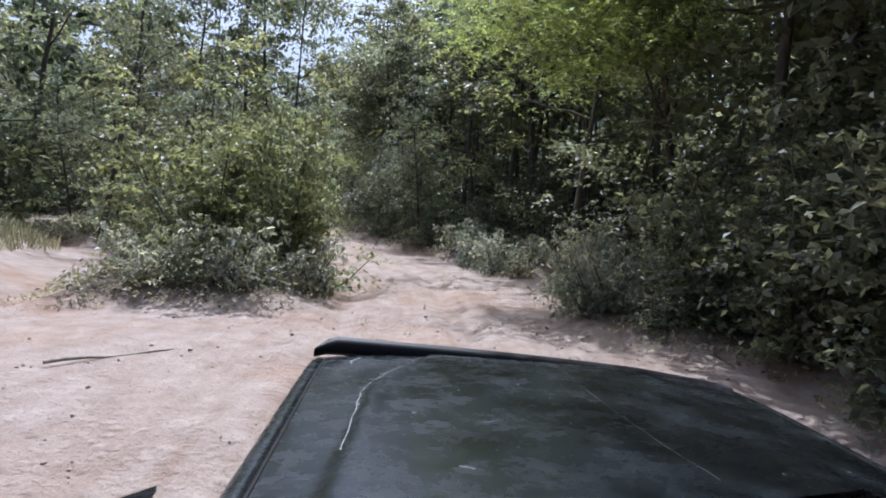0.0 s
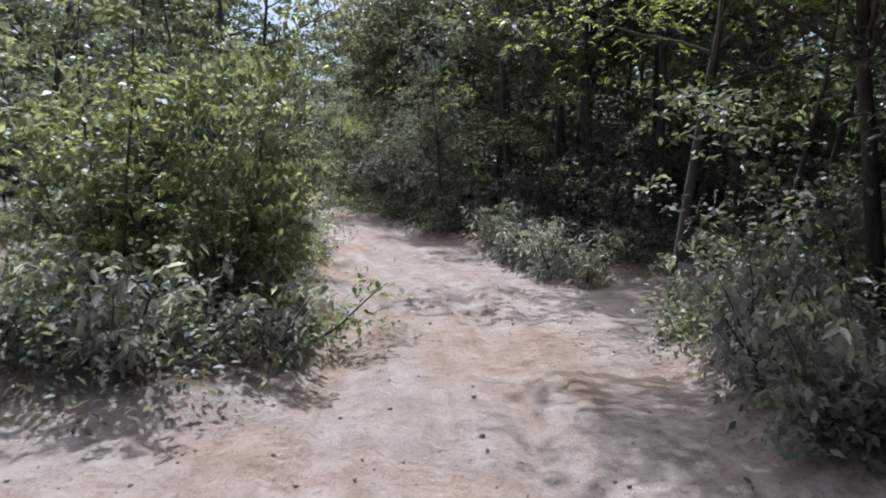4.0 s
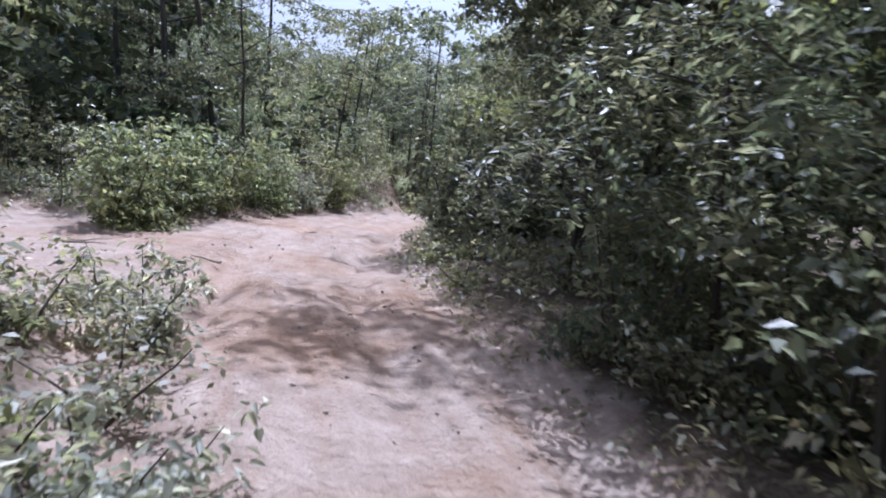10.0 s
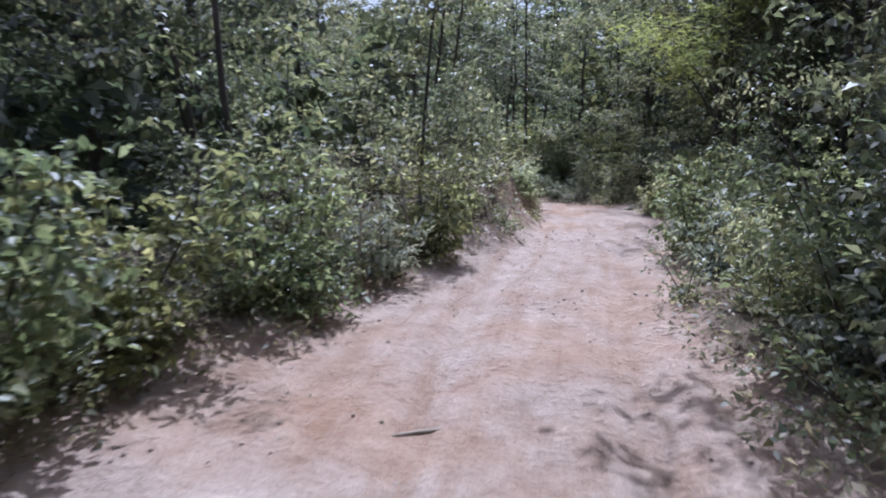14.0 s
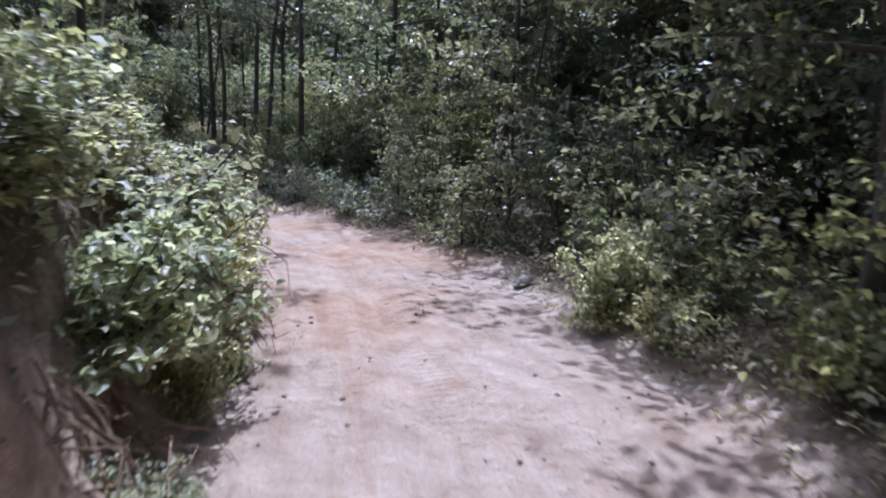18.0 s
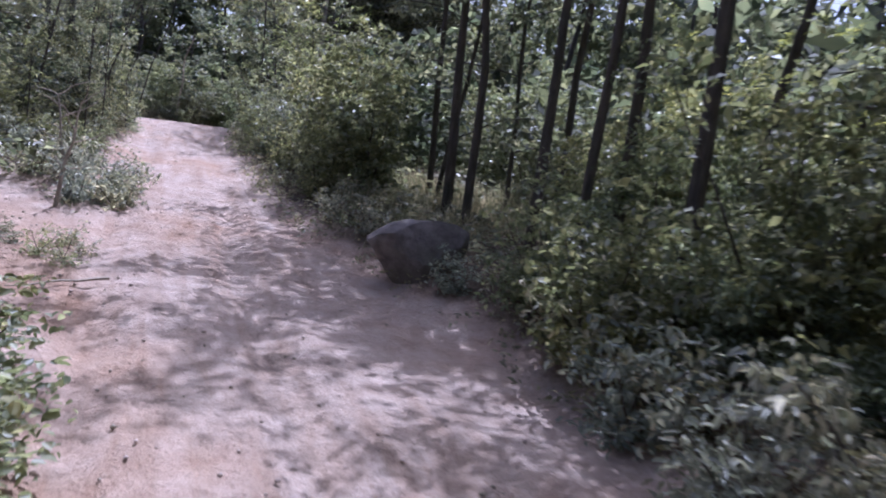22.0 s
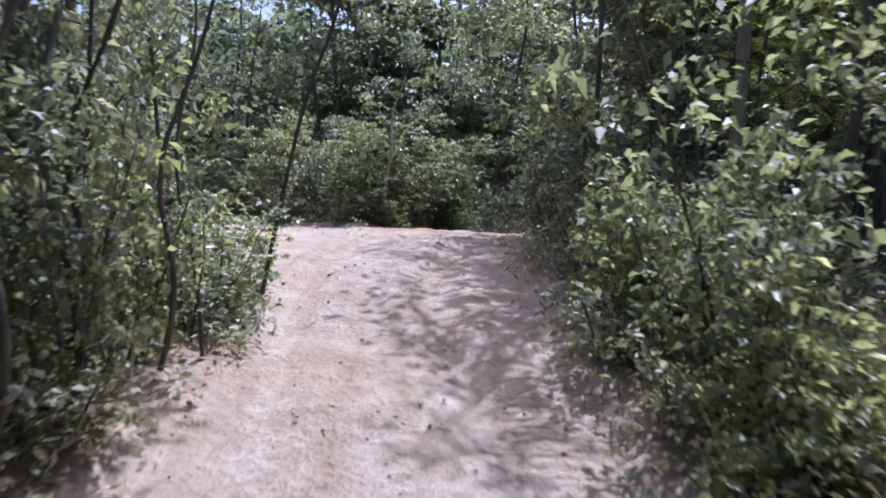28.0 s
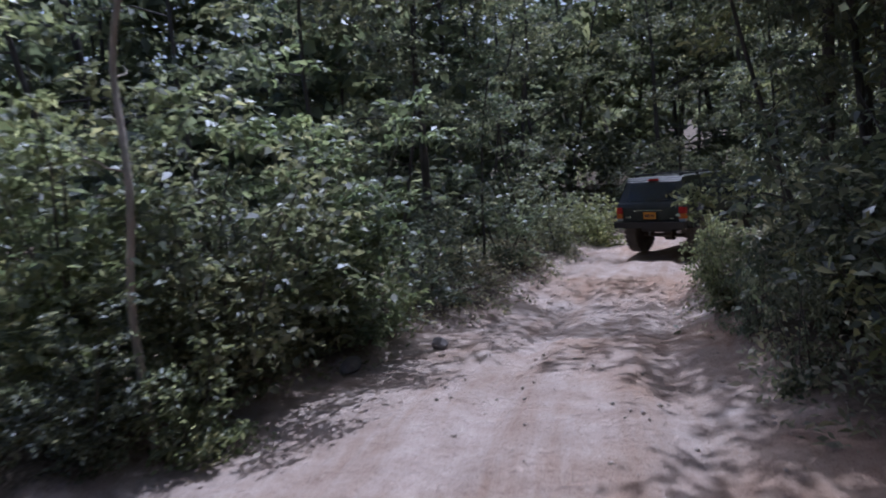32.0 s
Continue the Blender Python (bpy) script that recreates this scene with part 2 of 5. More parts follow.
trail(-7.57, 39, -1.47, 1.09, 1.4, 0.6, 0.3)
trail(-7.8, 40.95, -1.58, 0.78, 1.87, 1.2, 0.3)
trail(-8.19, 42.9, -1.71, 0.74, 2.34, 1.6, 0.4)
trail(-8.58, 44.85, -1.84, 0.74, 2.5, 1.6, 0.4)
trail(-9.05, 46.8, -1.95, 0.74, 2.42, 1.3, 0.3)
trail(-9.59, 48.75, -2.07, 0.78, 2.34, 1, 0.2)
trail(-10.14, 50.31, -2.19, 0.86, 2.18, 0.6, 0.1)
trail(-11.08, 52.03, -2.34, 0.66, 2.18, 0.4, 0.1)
trail(-12.01, 53.51, -2.53, 0.62, 2.03)
trail(-12.95, 54.91, -2.71, 0.7, 2.18)
trail(-14.04, 56.32, -2.85, 0.78, 2.34)
trail(-15.29, 57.72, -2.87, 1.33, 2.65)
trail(-16.54, 58.97, -2.80, 2.03, 2.73)
trail(-17.78, 60.22, -2.63, 2.5, 2.42)
trail(-19.11, 61.62, -2.39, 1.56, 1.72)
trail(-20.51, 63.1, -2.19, 1.05, 1.33)
trail(-22, 64.74, -1.99, 1.01, 1.17)
trail(-23.63, 66.53, -1.79, 1.01, 1.17)
trail(-25.35, 68.25, -1.60, 1.01, 1.25)
trail(-27.07, 69.97, -1.38, 1.09, 1.48)
trail(-28.47, 71.6, -1.21, 1.72, 1.56)
trail(-29.33, 73.01, -1.08, 3.51, 1.4)
trail(-30.34, 74.88, -1.01, 3.9, 1.4)
trail(-30.97, 76.83, -1.04, 3.43, 1.64)
trail(-31.59, 78.78, -1.21, 2.57, 1.4)
trail(-31.98, 80.73, -1.37, 2.18, 1.05)
trail(-32.29, 83.07, -1.60, 1.79, 0.85)
trail(-32.53, 85.02, -1.81, 1.4, 0.8)
trail(-32.76, 87.75, -2.07, 1.4, 0.9)
trail(-32.99, 91.26, -2.36, 1.56, 1.56)
trail(-32.99, 95.94, -2.57, 1.56, 1.56)

TR = np.array(TRAIL)
seg = np.r_[0, np.cumsum(np.hypot(np.diff(TR[:, 0]), np.diff(TR[:, 1])))]
along = np.arange(0, seg[-1], 0.4)
soft_k = np.ones(9) / 9
LINE = np.stack([np.convolve(np.pad(np.interp(along, seg, TR[:, c]), 4, "edge"), soft_k, "valid") for c in range(7)], 1)
TAN = np.gradient(LINE[:, :2], axis=0)
TAN /= np.linalg.norm(TAN, axis=1)[:, None]

# side tracks and clearings: from, to, half width
SIDE = [(-10.92, -0.78, 0.00, -0.78, 4.68),
        (-8.58, 3.51, -1.17, 4.06, 4.25),
        (-5.93, 6.24, -8.11, 16.77, 1.01),
        (-7.41, 26.05, -16.38, 26.99, 1.56),
        (1.72, 13.49, 7.02, 16.38, 1.01),
        (-17.94, 59.7, -23.6, 60.5, 1.2),
        (-31.20, 74.57, -45.24, 75.27, 2.03),
        (-45.24, 75.27, -74.10, 84.24, 2.18)]


def plan(x, y):
    """Distance beyond the sand's edge (negative on it), ground height, and side (+1 left) at plan points."""
    x, y = np.atleast_1d(np.asarray(x, float)), np.atleast_1d(np.asarray(y, float))
    d2 = (x[:, None] - LINE[None, :, 0]) ** 2 + (y[:, None] - LINE[None, :, 1]) ** 2
    i = d2.argmin(1)
    w = 1 / (d2 + 1.0) ** 2
    z = (w * LINE[None, :, 2]).sum(1) / w.sum(1)
    lat = -(x - LINE[i, 0]) * TAN[i, 1] + (y - LINE[i, 1]) * TAN[i, 0]
    dist = np.sqrt(d2[np.arange(len(x)), i])
    left = lat > 0
    e = dist - np.where(left, LINE[i, 3], LINE[i, 4])
    bank = np.where(left, LINE[i, 5], LINE[i, 6])
    own = e.copy()
    for ax, ay, bx, by, hw in SIDE:
        vx, vy = bx - ax, by - ay
        t = np.clip(((x - ax) * vx + (y - ay) * vy) / (vx * vx + vy * vy), 0, 1)
        e = np.minimum(e, np.hypot(x - ax - t * vx, y - ay - t * vy) - hw)
    e = e + 0.22 * np.sin(1.7 * x + 0.6 * y) * np.sin(1.3 * y - 0.8 * x) + 0.1 * np.sin(4.1 * x + 2.0) * np.sin(3.7 * y)
    s = np.clip(e / 0.9, 0, 1)
    rise = bank * s * s * (3 - 2 * s) * np.clip(1 - (e - 5) / 12, 0, 1)
    far = np.clip((e - 2) / 12, 0, 1)
    z = z + rise + far * 0.5 * np.sin(0.21 * x + 1) * np.sin(0.17 * y) + 0.06 * s * np.sin(2.2 * x) * np.sin(2.5 * y)
    # wheel ruts along the trail, and the raised bank at the start
    rut = (np.exp(-((np.abs(lat + 0.12 * np.sin(0.5 * y)) - 0.72) / 0.2) ** 2) * 0.075 - np.exp(-((np.abs(lat) - 0.4) / 0.16) ** 2) * 0.03 - np.exp(-((np.abs(lat) - 1.08) / 0.16) ** 2) * 0.03) * (own < 0.1)
    z = z + 0.9 * np.exp(-(((x + 10.6) / 2.2) ** 2 + ((y - 12.0) / 3.4) ** 2))
    z = z + 0.6 * np.exp(-(((x + 8.1) / 1.3) ** 2 + ((y - 10.0) / 1.7) ** 2))
    z = z - 0.28 * np.exp(-(((x + 32.2) / 1.6) ** 2 + ((y - 84.6) / 2.4) ** 2))     # a hollow in the shade
    z = z - rut + 0.035 * np.sin(0.9 * x + 1.1 * y) * np.sin(1.4 * y - 0.5 * x) + 0.012 * np.sin(5.3 * x + 1.7 * y) * np.sin(4.9 * y - 2.1 * x)
    return e, z, np.where(left, 1, -1), lat, along[i] + (x - LINE[i, 0]) * TAN[i, 0] + (y - LINE[i, 1]) * TAN[i, 1]


def ground_z(x, y):
    return float(plan(x, y)[1][0])


def mesh_from(name, verts, faces_flat, per, mat, smooth=False):
    """A mesh from numpy verts (n, 3) and faces of per corners each."""
    me = bpy.data.meshes.new(name)
    nf = len(faces_flat) // per
    me.vertices.add(len(verts))
    me.vertices.foreach_set("co", np.asarray(verts, np.float32).ravel())
    me.loops.add(len(faces_flat))
    me.loops.foreach_set("vertex_index", np.asarray(faces_flat, np.int32))
    me.polygons.add(nf)
    me.polygons.foreach_set("loop_start", np.arange(0, nf * per, per, dtype=np.int32))
    me.polygons.foreach_set("loop_total", np.full(nf, per, np.int32))
    if smooth:
        me.polygons.foreach_set("use_smooth", np.ones(nf, bool))
    me.materials.append(mat)
    me.update(calc_edges=True)
    return me


def axis_steps(lo, hi, fine, out):
    core = np.arange(lo, hi + 1e-6, fine)
    grow = np.array([1.5, 4, 8, 14, 24, 45, 90, 200, 500, 1200.0])[:out]
    return np.r_[lo - grow[::-1], core, core[-1] + grow]


gx, gy = axis_steps(-46, 9, 0.2, 10), axis_steps(-9, 100, 0.2, 10)
GX, GY = np.meshgrid(gx, gy)
e_all, z_all, lat_all, s_all = [np.zeros(GX.size) for _ in range(4)]
for a in range(0, GX.size, 20000):
    e_all[a:a + 20000], z_all[a:a + 20000], _, lat_all[a:a + 20000], s_all[a:a + 20000] = plan(GX.ravel()[a:a + 20000], GY.ravel()[a:a + 20000])
ii = np.arange(GX.size).reshape(GX.shape)
quads = np.stack([ii[:-1, :-1], ii[:-1, 1:], ii[1:, 1:], ii[1:, :-1]], -1).ravel()
gm = mesh_from("ground", np.stack([GX.ravel(), GY.ravel(), z_all], 1), quads, 4, SOIL, True)
gm.attributes.new("sand", "FLOAT", "POINT").data.foreach_set("value", np.clip(0.5 - (e_all - 0.45) / 1.2, 0, 1).astype(np.float32))
gm.attributes.new("lat", "FLOAT", "POINT").data.foreach_set("value", np.clip(lat_all, -9, 9).astype(np.float32))
gm.attributes.new("along", "FLOAT", "POINT").data.foreach_set("value", s_all.astype(np.float32))
ground = tagged(new("ground", gm), "pale pinkish sandy trail and forest floor with wheel ruts", "ground", kind="structure")


# ---- helpers for plants ----
def part(name, me, parent, label=""):
    ob = new(name, me)
    ob.parent = parent
    if label:
        ob["label"] = label
    return ob


def leaves(name, pts, size, rng, mat, aspect=0.5, up=0.55, droop=0.0, vary=0.4, full=False):
    """Folded leaf quads at the points: length size, lying more or less flat."""
    n = len(pts)
    ang = rng.uniform(0, 2 * np.pi, n)
    tilt = rng.normal(-droop, 0.45, n)
    d = np.stack([np.cos(ang) * np.cos(tilt), np.sin(ang) * np.cos(tilt), np.sin(tilt)], 1)
    nr = np.stack([rng.normal(0, 1 - up, n), rng.normal(0, 1 - up, n), np.full(n, up + 0.15)], 1)
    s = np.cross(d, nr)
    s /= np.linalg.norm(s, axis=1)[:, None] + 1e-9
    nr = np.cross(s, d)
    L = size * (1 + vary * rng.uniform(-1, 1, n))[:, None]
    w = L * aspect * 0.5
    p = np.asarray(pts)
    mid = p + d * L * 0.42
    if full:                                                       # two halves folded along the midrib
        lo, hi, tip = p + d * L * 0.26, p + d * L * 0.64, p + d * L - nr * L * 0.14
        v = np.stack([p, lo + s * w * 0.95 + nr * w * 0.4, hi + s * w * 0.8 + nr * w * 0.3, tip, hi - s * w * 0.8 + nr * w * 0.3, lo - s * w * 0.95 + nr * w * 0.4], 1).reshape(-1, 3)
        f = np.array([0, 1, 2, 3, 3, 4, 5, 0])
        return mesh_from(name, v, (f[None] + 6 * np.arange(n)[:, None]).ravel(), 4, mat)
    v = np.stack([p, mid + s * w + nr * w * 0.35, p + d * L - nr * L * 0.12, mid - s * w + nr * w * 0.35], 1).reshape(-1, 3)
    return mesh_from(name, v, np.arange(4 * n), 4, mat)


def fronds(name, pts, rng, mat, length=0.26, pairs=7, leaf=0.05, aspect=0.42, droop=0.5, rise=0.25):
    """Feathery compound leaves: pairs of leaflets along a drooping midrib."""
    n = len(pts)
    L = length * rng.uniform(0.7, 1.25, n)
    a = rng.uniform(0, 2 * np.pi, n)
    d = np.stack([np.cos(a), np.sin(a), rng.normal(rise, 0.25, n)], 1)
    side = np.stack([-np.sin(a), np.cos(a), rng.normal(0, 0.2, n)], 1)
    t = np.linspace(0.18, 1.0, pairs)
    base = np.asarray(pts)[:, None] + d[:, None] * (t[None] * L[:, None])[..., None]
    base[..., 2] -= droop * L[:, None] * t[None] ** 2
    out = []
    for sg in (-1, 1):
        b = base.reshape(-1, 3)
        m = len(b)
        w = np.repeat(side, pairs, 0) * sg + np.repeat(d, pairs, 0) * 0.45 + rng.normal(0, 0.16, (m, 3)) - np.array([0, 0, 0.3])
        w /= np.linalg.norm(w, axis=1)[:, None]
        x = np.cross(w, np.array([0, 0, 1.0]) + rng.normal(0, 0.35, (m, 3)))
        x /= np.linalg.norm(x, axis=1)[:, None] + 1e-9
        ll = leaf * rng.uniform(0.75, 1.2, m)[:, None]
        out.append(np.stack([b, b + w * ll * 0.45 + x * ll * aspect * 0.5, b + w * ll, b + w * ll * 0.45 - x * ll * aspect * 0.5], 1))
    v = np.concatenate(out).reshape(-1, 3)
    return mesh_from(name, v, np.arange(len(v)), 4, mat)


def tube(pts, radii, sides=6):
    """Vertices and quads of a tapered tube along points."""
    pts, rad = np.asarray(pts, float), np.asarray(radii, float)
    t = np.gradient(pts, axis=0)
    t /= np.linalg.norm(t, axis=1)[:, None] + 1e-9
    ref = np.where(np.abs(t[:, 2:3]) > 0.9, np.array([[1.0, 0, 0]]), np.array([[0, 0, 1.0]]))
    a = np.cross(t, ref)
    a /= np.linalg.norm(a, axis=1)[:, None]
    b = np.cross(t, a)
    th = np.linspace(0, 2 * np.pi, sides, endpoint=False)
    v = pts[:, None] + rad[:, None, None] * (np.cos(th)[None, :, None] * a[:, None] + np.sin(th)[None, :, None] * b[:, None])
    k = len(pts)
    ix = np.arange(k * sides).reshape(k, sides)
    q = np.stack([ix[:-1], ix[1:], np.roll(ix[1:], -1, 1), np.roll(ix[:-1], -1, 1)], -1)
    return v.reshape(-1, 3), q.reshape(-1)


def tubes(name, list_of, mat, sides=6):
    vs, qs, o = [], [], 0
    for pts, rad in list_of:
        v, q = tube(pts, rad, sides)
        vs.append(v)
        qs.append(q + o)
        o += len(v)
    return mesh_from(name, np.concatenate(vs), np.concatenate(qs), 4, mat, True)


def bent(rng, a, b, n=6, wob=0.1, sag=0.0):
    a, b = np.asarray(a, float), np.asarray(b, float)
    t = np.linspace(0, 1, n)[:, None]
    L = np.linalg.norm(b - a)
    p = a + (b - a) * t + np.cumsum(rng.normal(0, wob * L / n, (n, 3)), 0) * np.sin(np.pi * np.minimum(t * 0.8, 1))
    p[:, 2] -= sag * L * (t[:, 0] ** 2)
    return p


def cloud(rng, c, r, n, flat=0.7):
    """n points of leaf sprays in a flattened ball."""
    m = max(9, n // 34)
    d = rng.normal(0, 1, (m, 3))
    d /= np.linalg.norm(d, axis=1)[:, None]
    sprays = d * (rng.uniform(0.2, 1, m) ** 0.5)[:, None] * r
    sprays[:, 2] *= flat
    size = r * rng.uniform(0.1, 0.3, m)
    k = rng.integers(0, m, n)
    q = rng.normal(0, 1, (n, 3))
    q[:, 2] = q[:, 2] * 0.2 - 0.2 * np.hypot(q[:, 0], q[:, 1])     # plates of leaves whose rims hang
    return sprays[k] + q * size[k, None] + np.asarray(c)


def tree(name, seed, h, spread, low, n_leaf, leaf, kind, limbs=7, lean=0.0, aspect=0.5, droop=0.25, r0=0.11, bark=None):
    """A tree at the origin: trunk, limbs and a crown of leaf clumps."""
    rng = np.random.default_rng(seed)
    root = new(name)
    top = np.array([lean * h * 0.3 + rng.normal(0, 0.04 * h), rng.normal(0, 0.04 * h), h * 0.93])
    tp = bent(rng, (0, 0, -0.15), top, 8, 0.06)
    part("trunk", tubes("trunk", [(tp, np.linspace(r0, 0.018, 8))], bark or BARK, 7), root)
    clumps = []
    for k in range(limbs):
        f = low + (0.95 - low) * (k + rng.uniform(0.2, 0.8)) / limbs
        base = tp[min(int(f * 7), 6)] * (1 - (f * 7 % 1)) + tp[min(int(f * 7) + 1, 7)] * (f * 7 % 1)
        a = k * 2.4 + rng.uniform(-0.5, 0.5)
        reach = spread * (1.15 - 0.75 * abs(f - low - 0.2)) * rng.uniform(0.7, 1.15)
        end = base + np.array([np.cos(a) * reach, np.sin(a) * reach, reach * rng.uniform(0.1, 0.6)])
        lp = bent(rng, base, end, 6, 0.12, 0.15)
        part("limb", tubes("limb", [(lp, np.linspace(r0 * 0.38 * (1.1 - f * 0.6), 0.008, 6))], bark or BARK, 5), root)
        for q, rr in ((0.45, 0.34), (0.75, 0.42), (1.0, 0.4)):
            clumps.append((lp[int(q * 5)] + rng.normal(0, 0.12 * spread, 3), spread * rr * rng.uniform(0.7, 1.2)))
    clumps.append((tp[-1], spread * 0.42))
    wt = np.array([c[1] ** 2 for c in clumps])
    pts = np.concatenate([cloud(rng, c, r, max(8, int(n_leaf * w)), 0.62) for (c, r), w in zip(clumps, wt / wt.sum())])
    if name in ("locust_tree", "sumac"):
        few = pts[rng.permutation(len(pts))[:n_leaf // 9]]
        me = fronds("crown", few, rng, LEAF[kind]) if name == "locust_tree" else fronds("crown", few, rng, LEAF[kind], 0.5, 6, 0.14, 0.3, 0.75, 0.1)
    else:
        me = leaves("crown", pts, leaf, rng, LEAF[kind], aspect, 0.42, droop)
    part("crown", me, root)
    return root


def shrub(name, seed, h, spread, n_leaf, leaf, kind, stems=5, aspect=0.5, droop=0.2, up=0.5, bark=None, full=False):
    """A many-stemmed bush at the origin, leafy to the ground."""
    rng = np.random.default_rng(seed)
    root = new(name)
    clumps, st = [], []
    for k in range(stems):
        a = k * 2.4 + rng.uniform(-0.4, 0.4)
        reach = spread * rng.uniform(0.35, 0.9)
        p = bent(rng, (rng.normal(0, 0.08), rng.normal(0, 0.08), -0.1), (np.cos(a) * reach, np.sin(a) * reach, h * rng.uniform(0.6, 1.0)), 6, 0.12, 0.08)
        st.append((p, np.linspace(0.013 * (1 + h * 0.2), 0.003, 6)))
        for q in (1, 2, 3, 4, 5):
            clumps.append((p[q] + rng.normal(0, 0.12 * spread, 3) * (1, 1, 0.5), spread * (0.5 - 0.055 * q) * rng.uniform(0.7, 1.25)))
    for pts, rad in st:
        part("stem", tubes("stem", [(pts, rad)], bark or BARK, 5), root)
    wt = np.array([c[1] ** 2 for c in clumps])
    pts = np.concatenate([cloud(rng, c, r, max(6, int(n_leaf * w)), 0.8) for (c, r), w in zip(clumps, wt / wt.sum())])
    pts[:, 2] = np.abs(pts[:, 2] - 0.04) + 0.04
    part("foliage", leaves("foliage", pts, leaf, rng, LEAF[kind], aspect, up, droop, full=full), root)
    return root


def put(proto, x, y, turn, s, sz=None, dz=0.0):
    """A copy of a prototype standing on the ground."""
    ob = copy_thing(proto, pose(x, y, ground_z(x, y) - 0.03 + dz, 0, 0, turn))
    near = float(np.hypot(LINE[:, 0] - x, LINE[:, 1] - y).min())
    w = s if (sz or s) <= 0.65 else slim(proto, s, near)
    ob.scale = (w, w, min(sz or s, w * 1.7))
    return ob


SPREAD = {}
CLEAR = {"tree": 1.7, "oak_tree": 1.7, "forest_tree": 4.2, "thicket": 2.4}


def slim(proto, s, near):
    """The scale at which a low-branched plant keeps clear of the trail's middle."""
    if proto.name not in SPREAD:
        r, lowest = 0.0, 9.0
        for c in proto.children:
            co = np.empty(len(c.data.vertices) * 3, np.float32)
            c.data.vertices.foreach_get("co", co)
            co = co.reshape(-1, 3)
            eye = co[(co[:, 2] > 1.0) & (co[:, 2] < 3.4)]
            if len(eye):
                r = max(r, float(np.percentile(np.hypot(eye[:, 0], eye[:, 1]), 99.7)))
        SPREAD[proto.name] = r
    r = SPREAD[proto.name]
    return s if r == 0 else max(0.35, min(s, (near - CLEAR.get(proto.name.split(".")[0], 0.9)) / r))


# ---- forest ----
TALL = [tree("tree", 11 + k, 9.5 + k % 3, 2.6 + 0.3 * (k % 2), 0.12 + 0.08 * (k % 2), 4200, 0.138, ("oak", "shrub", "oak", "oak")[k], 6, 0.25 * (k % 3 - 1)) for k in range(4)]
SLIM = [tree("sapling", 31 + k, 5.2 + k, 1.4, 0.16, 1900, 0.12, ("shrub", "oak", "vine")[k], 5, 0.4, r0=0.045) for k in range(3)]
BUSH = [shrub("bush", 51 + k, 1.9 + 0.3 * k, 1.2, 1500, 0.092, ("shrub", "shrub", "vine", "oak")[k], 4) for k in range(4)]
LOW = [shrub("low_bush", 61 + k, 0.7 + 0.12 * k, 0.65, 520, 0.075, ("weed", "shrub", "vine")[k], 3) for k in range(3)]
FAR = [tree("forest_tree", 81 + k, 11.0 + k, 3.6, 0.05, 1200, 0.47, "far", 5) for k in range(2)]
THICKET = [shrub("thicket", 91 + k, 3.6, 1.9, 500, 0.32, "far", 2) for k in range(2)]
LOCUST = [tree("locust_tree", 41 + k, 6.8 + k, 2.6, 0.42, 5200, 0.12, "locust", 8, 0.3, 0.36, 0.5) for k in range(2)]
SILVER = [shrub("silvery_bush", 71 + k, 1.0, 0.7, 1100, 0.085, "silver", 5, 0.4, 0.5, full=True) for k in range(2)]
VINY = [shrub("vine_bush", 75 + k, 1.6, 0.95, 2500, 0.074, "vine", 5, 0.66, 0.35, full=True) for k in range(2)]
CREEPER = [shrub("vine_bush", 141 + k, 1.0, 0.8, 2400, 0.078, "creeper", 6, 0.68, 0.1, 0.72, full=True) for k in range(2)]
SUMAC = [tree("sumac", 101 + k, 4.4 + k, 1.7, 0.2, 4200, 0.115, "shrub", 8, 0.3, 0.27, 0.75, r0=0.05) for k in range(2)]
TANGLE = [shrub("tall_bush", 111 + k, 4.0 + 0.6 * k, 1.7, 8000, 0.108, "vine", 6) for k in range(2)]
# oaks added as shade casters, their crowns starting above eye height
CANOPY = [tree("oak_tree", 121 + k, 10.5 + k, 3.3, 0.4, 7800, 0.19, "oak", 9, 0.15 * k) for k in range(2)]
SHADE = [shrub("shaded_bush", 131 + k, 3.4, 1.5, 5200, 0.105, "oak", 5) for k in range(2)]
PROTOS = CANOPY + SHADE + TALL + SLIM + LOCUST + BUSH + LOW + SILVER + FAR + VINY + CREEPER + THICKET + SUMAC + TANGLE
LABELS = {"oak_tree": ("broad dark oak tree added to shade the trail edge", "tree", "shade trees"),
          "tree": ("tall leafy tree with a dark slender trunk at the trail edge", "tree", "forest trees"),
          "sapling": ("slim young tree with a sparse light green crown", "tree", "saplings"),
          "locust_tree": ("locust tree with drooping yellow-green feathery foliage", "tree", "locust trees"),
          "bush": ("dense green bush leafy down to the sand", "bush", "trailside bushes"),
          "low_bush": ("low leafy bush at the edge of the sandy trail", "bush", "low bushes"),
          "silvery_bush": ("dusty silvery-leaved bush beside the sandy trail", "bush", "silvery bushes"),
          "vine_bush": ("bush overgrown with broad bright green vine leaves", "bush", "vine bushes"),
          "thicket": ("shaded thicket of dark green brush under the trees", "bush", "forest thickets"),
          "sumac": ("small sumac tree with long narrow drooping leaves", "tree", "sumac trees"),
          "shaded_bush": ("tall dark green bush in the shade of the trees", "bush", "shaded bushes"),
          "tall_bush": ("tall tangled bush of light green leaves in full sun", "bush", "tall bushes"),
          "forest_tree": ("tall forest tree standing back in the woods", "tree", "far trees")}
for p in PROTOS:
    tagged(p, *LABELS[p.name.split(".")[0]])

